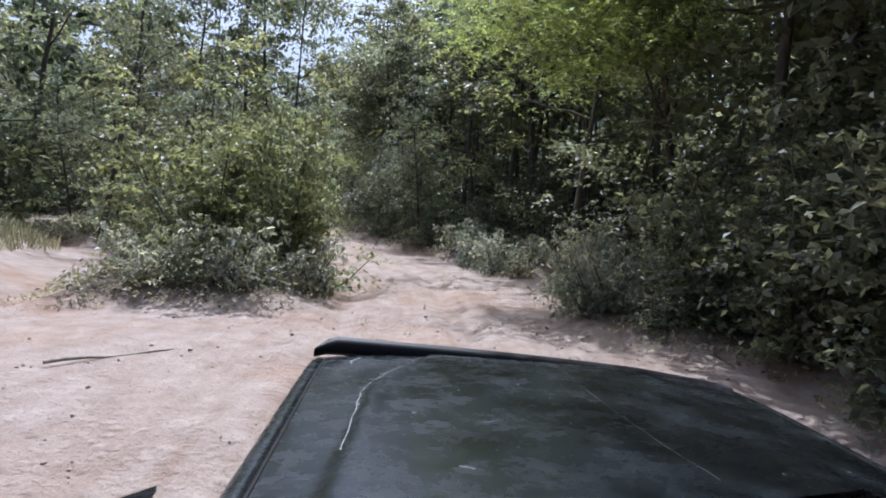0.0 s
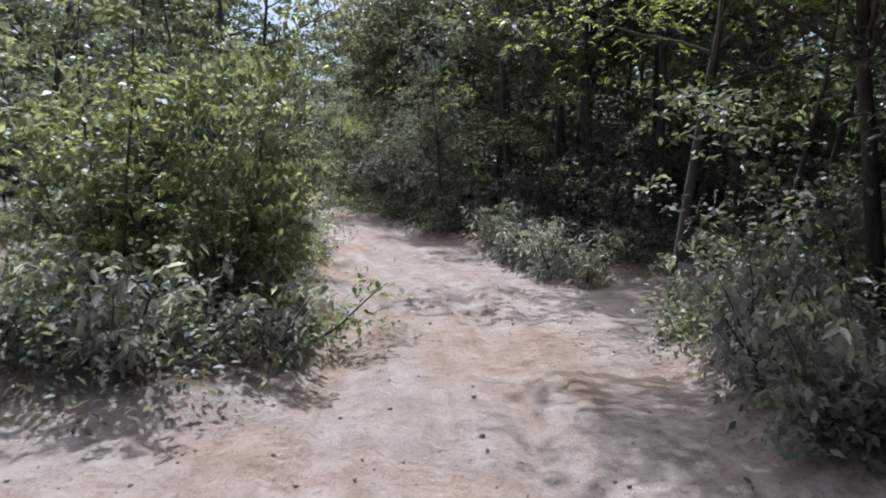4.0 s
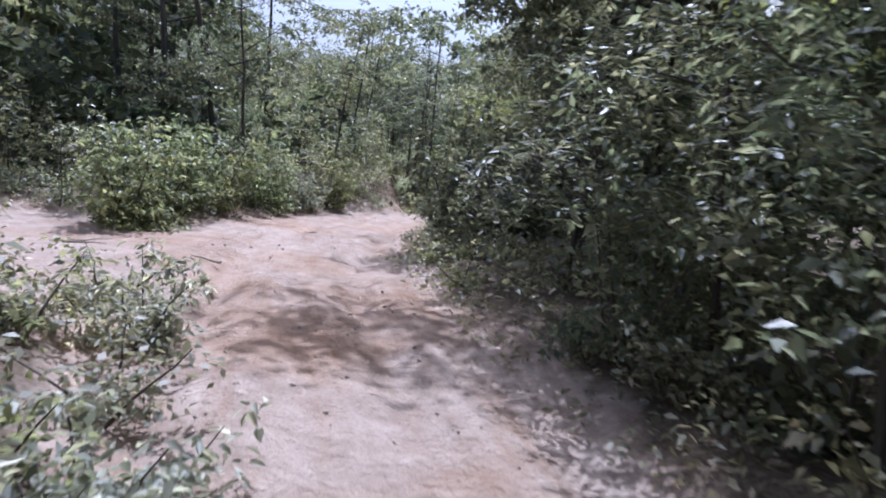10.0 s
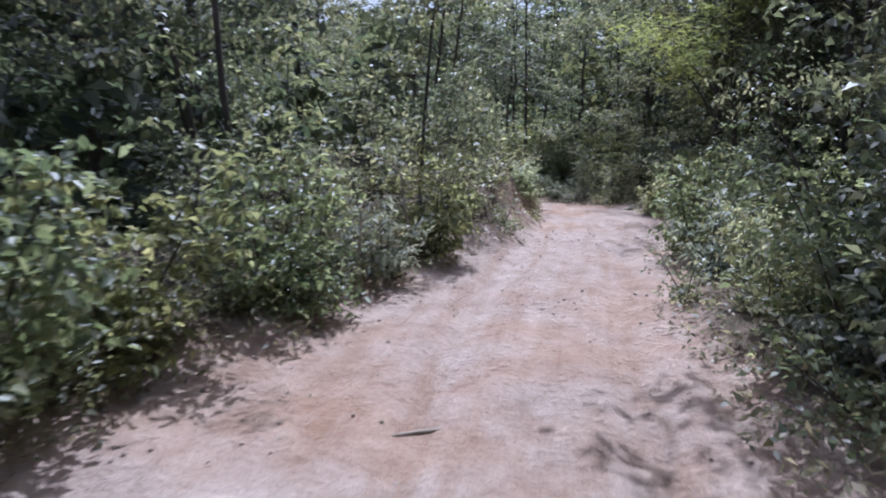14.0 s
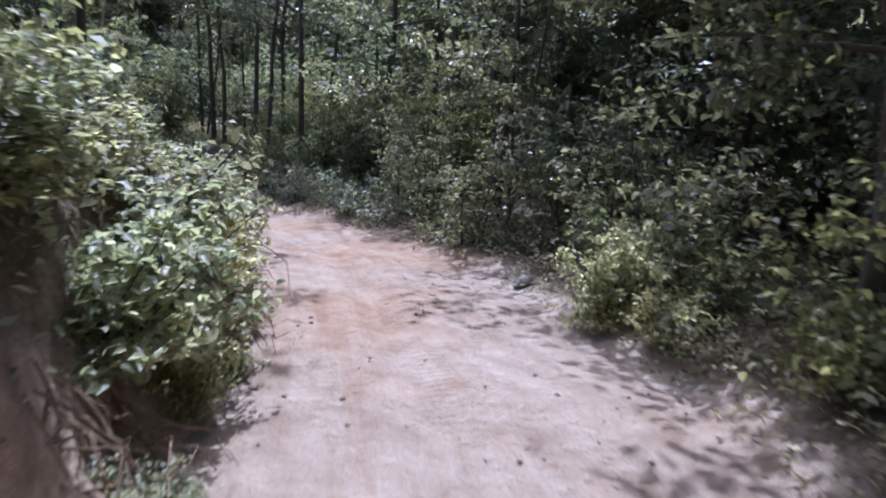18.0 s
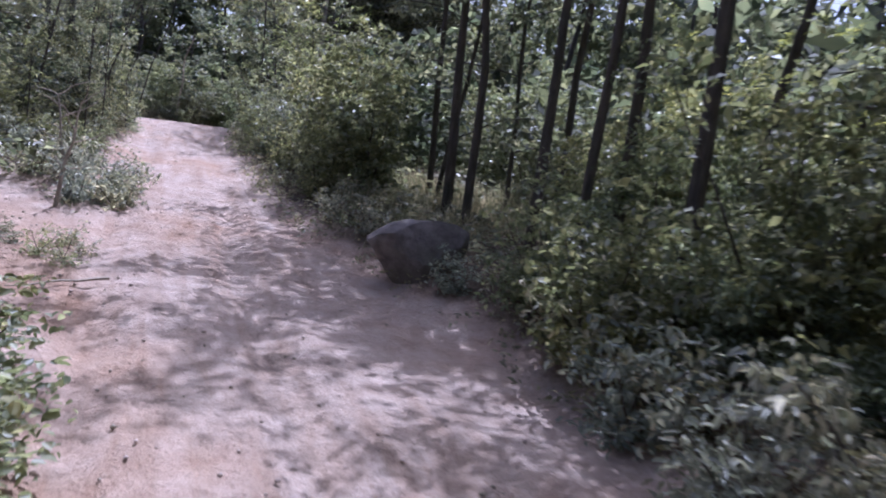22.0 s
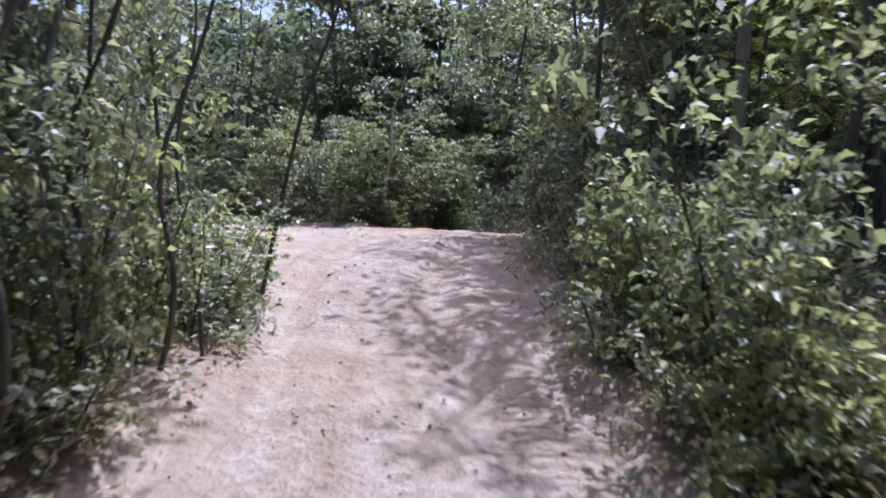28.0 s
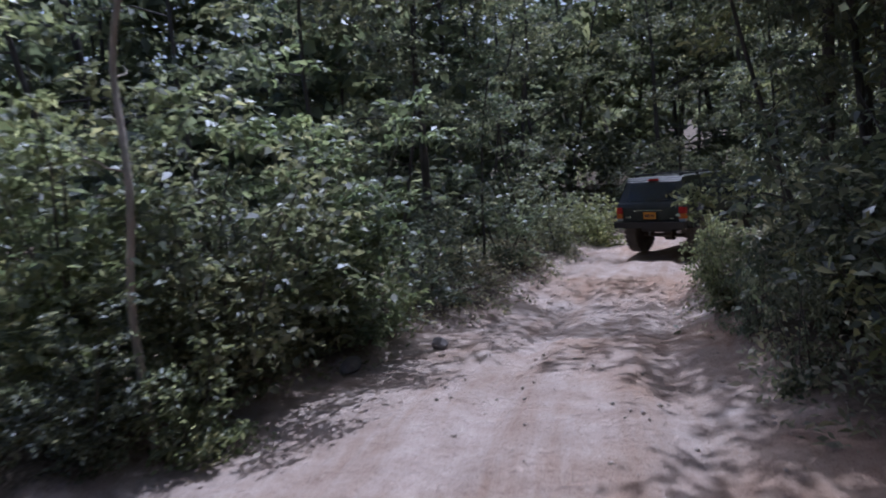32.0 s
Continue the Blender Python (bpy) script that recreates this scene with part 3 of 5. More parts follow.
OPEN_AIR = [(-7.2, 10.6, 2.0), (-2.9, 10.2, 2.2), (-16.3, 64.4, 3.2), (-17.6, 68.6, 2.4), (-20.3, 61.2, 1.0), (-14.6, 60.0, 1.6), (-32.3, 89.4, 1.7), (-31.4, 86.6, 1.8), (-30.2, 82.6, 2.2), (-16.0, 62.2, 1.6), (3.6, 5.0, 1.6), (3.8, 8.2, 1.4), (3.1, 9.2, 1.0), (-6.0, 16.5, 1.5), (-8.3, 19.5, 1.3), (-1.5, 22.6, 0.7), (-12.4, 62.2, 1.0), (-5.2, 35.6, 1.0)]   # spots kept free of random growth: x, y, radius


SUNNY = [(-13.5, 47.0, 4.5), (-16.8, 54.5, 4.0), (-10.5, 39.0, 3.0), (2.6, 14.5, 4.4), (-1.8, 27.8, 3.4), (-11.5, 65.0, 4.0), (-24.6, 77.4, 3.4), (-16.8, 69.5, 4.6), (-19.8, 69.0, 3.6), (-24.4, 73.4, 3.2), (-37.0, 84.5, 6.0), (-36.0, 91.0, 5.0), (-14.0, 66.5, 3.0), (-31.5, 66.0, 4.0), (-33.0, 90.0, 4.0), (-13.2, 70.5, 4.0), (-12.0, 29.5, 2.6), (-16.0, 32.8, 3.2), (-20.0, 36.5, 3.2), (-17.5, 74.0, 4.2), (-19.2, 79.0, 4.0), (-14.6, 75.0, 3.6), (-12.2, 51.2, 3.2), (-11.8, 47.6, 2.6), (-26.2, 71.8, 3.6), (-22.8, 71.8, 3.4)]   # spots kept free of tall trees


def scatter(protos, lo, hi, spacing, seed, s_lo, s_hi, box=(-75, 22, -16, 136), keep=1.0, reach=99):
    """Stand copies of the prototypes where the distance from the sand lies between lo and hi."""
    rng = np.random.default_rng(seed)
    xs, ys = np.arange(box[0], box[1], spacing), np.arange(box[2], box[3], spacing)
    X, Y = [a.ravel() for a in np.meshgrid(xs, ys)]
    X, Y = X + rng.uniform(-0.42, 0.42, X.size) * spacing, Y + rng.uniform(-0.42, 0.42, X.size) * spacing
    use = rng.uniform(0, 1, X.size) < keep
    X, Y = X[use], Y[use]
    e, z, side = plan(X, Y)[:3]
    near = np.sqrt(((X[:, None] - LINE[None, :, 0]) ** 2 + (Y[:, None] - LINE[None, :, 1]) ** 2).min(1))
    ok = (e > lo) & (e < hi) & (near < reach)
    for cx, cy, r in OPEN_AIR:
        ok &= np.hypot(X - cx, Y - cy) > r
    for cx, cy, r in SUNNY if protos in (TALL, FAR) else ():
        ok &= np.hypot(X - cx, Y - cy) > r
    for x, y, zz in zip(X[ok], Y[ok], z[ok]):
        p = protos[rng.integers(len(protos))]
        s = rng.uniform(s_lo, s_hi)
        ob = copy_thing(p, pose(x, y, zz - 0.03, rng.normal(0, 3), rng.normal(0, 3), rng.uniform(0, 360)))
        w = slim(p, s, float(np.hypot(LINE[:, 0] - x, LINE[:, 1] - y).min()))
        ob.scale = (w, w, min(s * rng.uniform(0.85, 1.15), w * 1.7))


scatter(TALL, 1.9, 7.5, 2.9, 1, 0.8, 1.1, (-60, 16, -9, 106), reach=12)
scatter(FAR, 7.5, 60, 4.0, 2, 1.0, 1.5, (-66, 22, -16, 118), reach=20)
scatter(FAR, 1.5, 16, 4.6, 12, 0.8, 1.2, (-82, -46, 66, 100), reach=99)
scatter(SLIM, 0.9, 3.2, 2.2, 3, 0.7, 1.1, (-60, 16, -9, 106), reach=8, keep=0.5)
scatter(BUSH, 0.7, 2.6, 1.45, 4, 0.75, 1.2, (-60, 16, -9, 106), reach=7, keep=0.66)
scatter(LOW, 0.3, 0.95, 0.9, 5, 0.7, 1.2, (-60, 16, -9, 106), reach=7.5, keep=0.75)
scatter(THICKET, 4.0, 9.5, 2.6, 6, 0.8, 1.3, (-62, 18, -12, 108), reach=16, keep=0.8)
scatter(THICKET, 0.8, 4.5, 2.0, 13, 0.6, 1.0, (-62, -38, 70, 92), keep=0.9)
scatter(THICKET, 2.4, 9.0, 1.9, 14, 0.7, 1.1, (4, 13, -3, 17), keep=0.9)



# the woods beyond, one mass of leaf clumps
def far_woods(name, n, seed, label):
    rng = np.random.default_rng(seed)
    X, Y = rng.uniform(-105, 62, n), rng.uniform(-62, 165, n)
    near = np.concatenate([np.sqrt(((X[a:a + 4000, None] - LINE[None, ::3, 0]) ** 2 + (Y[a:a + 4000, None] - LINE[None, ::3, 1]) ** 2).min(1)) for a in range(0, n, 4000)])
    e, z = plan(X, Y)[:2]
    ok = (near > 17) & (e > 6.5)
    X, Y, z = X[ok], Y[ok], z[ok]
    m = len(X)
    hgt = rng.uniform(0.1, 1, m) ** 0.7 * (10.5 + 2.0 * np.sin(0.35 * X) * np.sin(0.31 * Y))
    c = np.stack([X, Y, z + hgt], 1)
    pts = (c[:, None] + rng.normal(0, 1, (m, 9, 3)) * (1.0, 1.0, 0.6)).reshape(-1, 3)
    return tagged(new(name, leaves(name, pts, 1.0, rng, LEAF["far"], 0.6, 0.5, 0.2)), label, "forest", kind="stuff")


far_woods("far_woods", 11000, 17, "dense green woods stretching away beyond the trail")


# undergrowth: one carpet of leaves and blades along the trail's edges
def carpet(name, n, lo, hi, size, tall, kind, seed, label):
    rng = np.random.default_rng(seed)
    k = rng.integers(0, len(LINE), n * 3)
    off = rng.uniform(-1, 1, n * 3)
    off = np.sign(off) * (1.0 + np.abs(off) * 6.5)
    X, Y = LINE[k, 0] - TAN[k, 1] * off + rng.normal(0, 0.3, n * 3), LINE[k, 1] + TAN[k, 0] * off + rng.normal(0, 0.3, n * 3)
    clump = np.sin(X * 1.9 + 0.7 * Y) * np.sin(Y * 1.6 - 0.9 * X) + 0.6 * np.sin(4.3 * X) * np.sin(3.9 * Y)
    e, z, _ = plan(X, Y)[:3]
    ok = (e > lo + 0.25 * rng.uniform(0, 1, n * 3) ** 2) & (e < hi) & (clump > -0.55)
    X, Y, z, e, clump = X[ok][:n], Y[ok][:n], z[ok][:n], e[ok][:n], clump[ok][:n]
    hgt = tall * np.clip(0.25 + 0.7 * np.clip(e / 1.3, 0, 1) + 0.35 * clump, 0.08, 1.5)
    pts = np.stack([X, Y, z + hgt * rng.uniform(0.02, 1, len(X)) ** 0.8], 1)
    me = leaves(name, pts, size, rng, LEAF[kind], 0.42, 0.4, 0.1)
    return tagged(new(name, me), label, "undergrowth", kind="stuff")


carpet("undergrowth", 110000, 0.0, 2.6, 0.075, 0.45, "weed", 7, "low weeds and seedlings crowding the trail edge")
carpet("forest_floor_leaves", 30000, 0.9, 7.5, 0.16, 0.4, "shrub", 8, "green undergrowth covering the forest floor")


# ---- plants with a place of their own ----
def stand(protos, k, xy, s=1.0, turn=0.0, sz=None, dz=0.0):
    return put(protos[k % len(protos)], xy[0], xy[1], turn, s, sz, dz)


# the bush island beside the start, and the wall of green to its other side
stand(TANGLE, 0, (-2.5, 10.75), 0.95, 30)
stand(TANGLE, 1, (-3.85, 11.1), 0.9, 130)
stand(TANGLE, 0, (-2.65, 12.17), 1.05, 220)
stand(TANGLE, 1, (-4.52, 12.17), 0.85, 10)
stand(TALL, 1, (-3.59, 14.35), 0.62, 80)
stand(TALL, 2, (-9.20, 18.25), 0.8, 40)
stand(TALL, 0, (-6.40, 17.00), 0.7, 190)
for k, (x, y) in enumerate([(-3.90, 9.28), (-3.35, 9.05), (-2.81, 9.13), (-2.26, 9.28), (-1.87, 9.83), (-1.72, 10.61), (-4.21, 9.83)]):
    stand((SILVER, LOW)[k % 2], k, (x, y), 0.95 + 0.1 * (k % 3), k * 70)
for k, (x, y) in enumerate([(6.71, 1.87), (6.86, 4.99), (6.71, 8.11), (7.18, 11.39), (8.42, 6.55), (8.42, 9.83), (7.6, 13.6)]):
    stand(TALL, k, (x, y), 1.0, 75 * k)
stand(LOCUST, 1, (2.34, 12.64), 0.85, 20)
stand(LOCUST, 0, (0.94, 21.37), 0.9, 120)
# oaks added to keep this wall of green in shade
for k, (x, y) in enumerate([(3.90, 2.81), (3.82, 5.46), (3.90, 8.11), (5.38, 4.29), (5.30, 7.18), (6.2, 2.2)]):
    stand(CANOPY, k, (x, y), 0.9, 50 * k)
for k, (x, y) in enumerate([(3.82, 3.28), (3.90, 6.71)]):
    stand(BUSH, k, (x, y), 1.1, 70 * k)
for k, (x, y) in enumerate([(1.95, 8.97), (2.11, 9.83), (1.95, 8.11)]):
    stand(SILVER, k, (x, y), 0.95, 90 * k, 1.1)
# dusty clumps on the bank where the trail bends
for k, (x, y) in enumerate([(1.72, 14.98), (1.25, 15.52), (1.01, 16.38), (0.78, 17.32), (0.55, 18.41)]):
    stand(SILVER, k, (x, y), 1.05, 60 * k)
stand(BUSH, 0, (-3.82, 17.63), 1.1, 250, 1.3)
for k, (x, y) in enumerate([(-3.51, 18.95), (-3.82, 19.81), (-4.13, 20.75), (-4.76, 21.76), (-5.38, 22.85), (-6.40, 23.71), (-4.60, 19.97), (-5.77, 22.15)]):
    stand((SILVER, LOW)[k % 2], k, (x, y), 1.0, 75 * k, 0.85)
stand(SUMAC, 0, (-1.25, 24.02), 0.9, 180)
stand(SUMAC, 1, (-0.70, 22.31), 1.0, 100)
stand(SUMAC, 0, (-2.50, 26.36), 0.8, 60)
for k, (x, y) in enumerate([(-9.36, 27.92), (-9.52, 29.02), (-9.83, 30.11), (-9.98, 31.51)]):
    stand(VINY, k, (x, y), 1.15, 80 * k)
for k, (x, y) in enumerate([(-9.75, 33.23), (-9.36, 34.94), (-9.13, 36.19), (-5.62, 35.88), (-5.77, 37.75)]):
    stand((VINY, SILVER)[k % 2], k, (x, y), 1.0, 80 * k)
stand(LOCUST, 1, (-5.2, 44.9), 0.95, 70)
stand(LOCUST, 0, (-10.2, 61.6), 0.85, 140)
# the cut bank with its hanging leaves
for k, (x, y) in enumerate([(-9.7, 44.9), (-9.85, 45.6), (-10.0, 46.3), (-10.15, 47.0), (-10.4, 47.7), (-10.6, 46.4), (-10.5, 45.3), (-10.3, 44.3), (-11.0, 47.5), (-10.7, 48.6), (-11.15, 49.61), (-11.5, 48.4), (-9.65, 44.2), (-9.95, 43.7)]):
    stand(CREEPER, k, (x, y), 0.85, 65 * k, max(0.55, -0.35 - ground_z(x, y) - 0.1 * (k % 3)))
for k, (x, y) in enumerate([(-9.8, 43.4), (-11.93, 51.01)]):
    stand(VINY, k, (x, y), 0.7, 65 * k, 0.6)
stand(VINY, 1, (-5.8, 48.2), 0.8, 30, 0.8)
stand(VINY, 0, (-5.3, 46.80), 0.7, 200, 0.6)
stand(VINY, 0, (-5.15, 44.62), 1.0, 100)
for k, (x, y) in enumerate([(-9.98, 55.38), (-10.76, 56.63), (-11.39, 57.88), (-12.17, 59.12), (-12.95, 60.22)]):
    stand((SILVER, LOW)[k % 2], k, (x, y), 1.1, 75 * k)
# round the boulder, and the dead wood by the second clearing
for k, (x, y) in enumerate([(-17.2, 66.2), (-15.91, 66.77)]):
    stand(SLIM, k, (x, y), 1.15, 90 * k)
for k, (x, y) in enumerate([(-20.59, 62.09), (-21.22, 62.63), (-20.98, 61.62), (-22.00, 63.34)]):
    stand((SILVER, LOW)[k % 2], k, (x, y), 0.8, 75 * k)
stand(LOCUST, 0, (-23.71, 72.23), 0.7, 10)
for k, (x, y) in enumerate([(-23.56, 69.58), (-24.65, 70.98), (-25.74, 72.38)]):
    stand((BUSH, VINY, SILVER)[k % 3], k, (x, y), 0.9, 75 * k)
for k, (x, y) in enumerate([(-26.52, 66.46), (-27.46, 67.63), (-29.17, 69.26)]):
    stand(SLIM, k, (x, y), 0.9, 90 * k)
for k, (x, y) in enumerate([(-29.95, 69.89), (-30.89, 70.51), (-29.02, 68.95)]):
    stand((LOW, SILVER)[k % 2], k, (x, y), 0.8, 90 * k)
for k, (x, y) in enumerate([(-25.35, 65.91), (-26.21, 66.92), (-27.07, 67.86)]):
    stand(BUSH, 3 * k, (x, y), 1.0, 70 * k, 1.2)
stand(SHADE, 0, (-28.6, 68.2), 0.8, 30)
stand(SHADE, 1, (-26.9, 66.6), 0.8, 130)
stand(SHADE, 0, (-26.0, 65.4), 0.8, 230)
for k, (x, y) in enumerate([(-23.24, 63.96), (-24.34, 64.58), (-22.00, 58.81), (-23.56, 58.66), (-25.43, 62.09)]):
    stand(SLIM, k, (x, y), 1.0, 70 * k)
# oaks added for the shade their crowns throw
for k, (x, y) in enumerate([(-4.9, 16.5), (-14.04, 52.10), (0.6, 29.6), (1.4, 26.6), (-2.4, 33.2)]):
    stand(CANOPY, k, (x, y), 0.9, 120 * k)
for k, (x, y) in enumerate([(-3.28, 15.37), (-3.67, 16.69)]):
    stand(TANGLE, k, (x, y), 0.6, 80 * k, 0.8)
for k, (x, y) in enumerate([(-28.31, 69.19), (-27.53, 68.56), (-28.86, 69.65)]):
    stand((VINY, BUSH)[k % 2], k, (x, y), 0.8, 80 * k, 0.65)
for k, (x, y) in enumerate([(-9.32, 45.16), (-9.59, 46.25), (-9.83, 47.35)]):
    stand(LOW, k, (x, y), 0.5, 80 * k)
for k, (x, y) in enumerate([(-13.26, 60.22), (-12.64, 59.12), (-13.73, 61.15), (-12.01, 58.19), (-12.64, 60.53)]):
    stand((VINY, SILVER)[k % 2], k, (x, y), 0.95, 80 * k)
for k, (x, y) in enumerate([(-19.81, 57.95), (-20.59, 58.66), (-19.03, 56.94), (-21.53, 58.97), (-19.81, 56.63)]):
    stand(SLIM, k, (x, y), 0.9, 70 * k)
for k, (x, y) in enumerate([(-19.50, 57.88), (-20.28, 58.50), (-18.72, 56.78)]):
    stand((LOW, BUSH)[k % 2], k, (x, y), 0.8, 70 * k)
for k, (x, y) in enumerate([(-11.39, 50.62), (-12.09, 51.40), (-12.56, 52.18), (-13.10, 52.88), (-13.49, 53.59), (-14.04, 54.29), (-14.66, 55.07), (-15.21, 55.69), (-15.91, 56.24), (-16.69, 56.71)]):
    stand(VINY, k, (x, y), 0.85, 65 * k, 0.62)
# more oaks added up-sun as shade casters
for k, (x, y) in enumerate([(-26.0, 80.2), (-25.2, 78.6), (-2.9, 48.0), (-4.2, 55.0), (-3.9, 53.0), (-16.6, 65.4), (2.0, 20.9), (-28.6, 67.7)]):
    stand(CANOPY, k, (x, y), 0.9, 75 * k)
for k, (x, y) in enumerate([(-28.31, 76.75), (-28.47, 78.31), (-28.78, 80.11), (-28.00, 75.19), (-29.17, 82.06)]):
    stand(BUSH, 3, (x, y), 0.85, 75 * k)
# oaks added to throw shade over the end of the trail
for k, (x, y) in enumerate([(-26.6, 78.8), (-27.30, 81.0), (-28.55, 82.99), (-29.17, 84.71), (-28.9, 87.67), (-28.2, 85.6)]):
    stand(CANOPY, k, (x, y), 0.95, 65 * k)
for k, (x, y) in enumerate([(-35.57, 78.47), (-37.13, 78.16), (-38.84, 78.31), (-34.79, 79.25), (-34.87, 81.28)]):
    stand((TANGLE, SHADE)[k % 2], k, (x, y), 0.95, 80 * k)
stand(VINY, 0, (-34.25, 78.3), 0.62, 40)
stand(SHADE, 1, (-34.5, 77.75), 0.4, 100)
for k, (x, y) in enumerate([(-36.19, 77.61), (-37.60, 77.38), (-35.10, 78.00)]):
    stand((LOW, SILVER)[k % 2], k, (x, y), 1.0, 80 * k)


# oaks added for dense shade behind the edge of the first clearing, beside the bend, along the cut bank and at the end
for k, (x, y) in enumerate([(4.4, 4.2), (4.6, 6.8), (6.3, 5.6), (6.6, 8.4), (8.8, 12.6), (5.9, 9.7), (6.4, 12.2), (8.0, 7.2), (8.2, 10.4), (7.4, 3.6), (3.8, 18.4), (4.6, 21.2), (3.0, 24.0), (5.8, 19.0), (-30.2, 88.8), (-36.8, 87.4), (-3.4, 46.6), (-2.6, 49.4), (-3.0, 52.6),
                          (-29.7, 86.6), (-29.4, 83.8), (-28.3, 81.4), (-26.9, 80.0)]):
    stand(CANOPY, k, (x, y), 1.0, 65 * k)
for k, (x, y) in enumerate([(-3.0, 32.4), (-2.4, 30.2), (-3.6, 35.2), (-1.2, 33.4)]):
    stand(CANOPY, k, (x, y), 0.95, 75 * k)
for k, (x, y) in enumerate([(3.5, 4.4), (-4.3, 29.6), (-4.4, 31.4), (-4.5, 33.2), (-3.4, 30.6), (3.3, 6.0), (3.2, 7.4), (4.2, 2.8), (4.4, 5.4), (4.2, 8.4), (4.9, 7.0), (-29.2, 79.4), (-29.2, 77.6), (-29.8, 81.6)]):
    stand(SHADE, k, (x, y), 0.85, 65 * k)
# sunlit tangle beside the second clearing, and the mound of brush round the dead saplings
for k, (x, y) in enumerate([(-19.3, 66.0), (-20.3, 67.6), (-18.2, 65.3)]):
    stand(TANGLE, k, (x, y), 0.8, 75 * k, 0.95)
for k, (x, y) in enumerate([(-18.9, 64.9), (-19.9, 65.9), (-20.9, 66.9), (-21.9, 67.8), (-23.2, 69.0), (-24.3, 70.3), (-25.2, 71.3), (-26.0, 72.2)]):
    stand((VINY, BUSH)[k % 2], k, (x, y), 0.75, 60 * k)
for k, (x, y) in enumerate([(-22.3, 62.5), (-21.7, 62.2), (-22.9, 62.8), (-21.2, 62.5), (-23.5, 62.6), (-22.6, 63.2), (-23.9, 63.3)]):
    stand((LOW, SILVER, VINY)[k % 3], k, (x, y), (1.0, 0.85, 0.5)[k % 3], 60 * k)
# sunlit brush among the trunks beyond the bend
for k, (x, y) in enumerate([(-11.4, 60.6), (-12.7, 62.6), (-10.2, 58.8), (-14.2, 66.4), (-12.9, 64.6), (-10.8, 63.0), (-8.8, 57.2), (-15.6, 67.6), (-7.6, 55.4)]):
    stand((TANGLE, BUSH)[k % 2], k, (x, y), 0.75, 75 * k, 0.95)
for k, (x, y) in enumerate([(-16.8, 70.4), (-18.2, 72.6), (-15.2, 71.2), (-19.2, 75.4), (-13.6, 69.4), (-16.4, 74.4)]):
    stand(TANGLE, k, (x, y), 0.95, 65 * k)
# brush along the low berm beside the boulder, and sunlit leaves before the trunks
for k, (x, y) in enumerate([(-16.4, 62.75), (-16.9, 63.1), (-17.4, 63.45), (-17.9, 63.75), (-16.7, 63.3), (-15.0, 61.6)]):
    stand((LOW, SILVER)[k % 2], k, (x, y), 0.55, 60 * k)
for k, (x, y) in enumerate([(-13.8, 62.9), (-12.7, 62.3), (-11.7, 61.5), (-12.9, 63.8), (-11.6, 63.4)]):
    stand(TANGLE, k, (x, y), 0.55, 60 * k, 0.75)
for k, (x, y) in enumerate([(-13.2, 61.4), (-12.5, 60.9), (-12.0, 60.3), (-11.4, 59.7), (-12.9, 61.9), (-11.8, 61.1)]):
    stand(CREEPER, k, (x, y), 0.75, 60 * k, 1.0 + 0.25 * (k % 3))
# dusty growth closing in on the bend's inner side
for k, (x, y) in enumerate([(-5.35, 34.2), (-5.2, 34.9), (-5.3, 35.6), (-4.9, 33.6), (-5.1, 32.6), (-4.7, 34.6), (-5.45, 36.3)]):
    stand((VINY, SILVER, CREEPER)[k % 3], k, (x, y), (0.6, 0.75, 0.6)[k % 3], 60 * k, (0.6, 0.75, 0.9)[k % 3])
# seedlings strewn over the second clearing
for k, (x, y) in enumerate([(-19.5, 59.5), (-19.15, 59.9), (-19.0, 59.45), (-18.8, 59.85), (-19.75, 59.2), (-18.55, 59.4), (-19.9, 59.7), (-20.3, 59.3)]):
    stand(LOW, k, (x, y), 0.36 + 0.06 * (k % 3), 60 * k)
for k, (x, y) in enumerate([(-21.3, 59.0), (-20.5, 58.1), (-22.3, 59.3)]):
    stand(SHADE, k, (x, y), 0.6, 60 * k)
# leaves over the cut bank
for k, (x, y) in enumerate([(-9.95, 46.7), (-10.2, 47.7), (-9.5, 45.3), (-9.4, 44.6), (-9.15, 43.5), (-9.0, 42.9)]):
    stand(CREEPER, k, (x, y), (0.6, 0.6, 0.45, 0.4, 0.4, 0.35)[k], 50 * k, (0.6, 0.6, 0.7, 0.5, 0.35, 0.3)[k])
stand(VINY, 1, (-5.9, 50.3), 1.1, 120, 1.2)
stand(CREEPER, 0, (-6.3, 47.1), 0.6, 40, 1.0)
stand(CREEPER, 1, (-5.95, 47.5), 0.7, 140, 1.25)
stand(CREEPER, 1, (-5.85, 46.4), 0.6, 200, 0.75)
for k, (x, y) in enumerate([(-34.7, 93.4), (-35.3, 94.6), (-35.6, 92.6)]):
    stand(VINY, k, (x, y), 0.9, 70 * k)
# brush closing in on the far end
for k, (x, y) in enumerate([(-30.6, 81.6), (-30.9, 83.4), (-31.2, 85.2), (-31.4, 87.0), (-30.2, 80.2), (-31.3, 88.8)]):
    stand((BUSH, VINY)[k % 2], k, (x, y), 0.7, 60 * k)


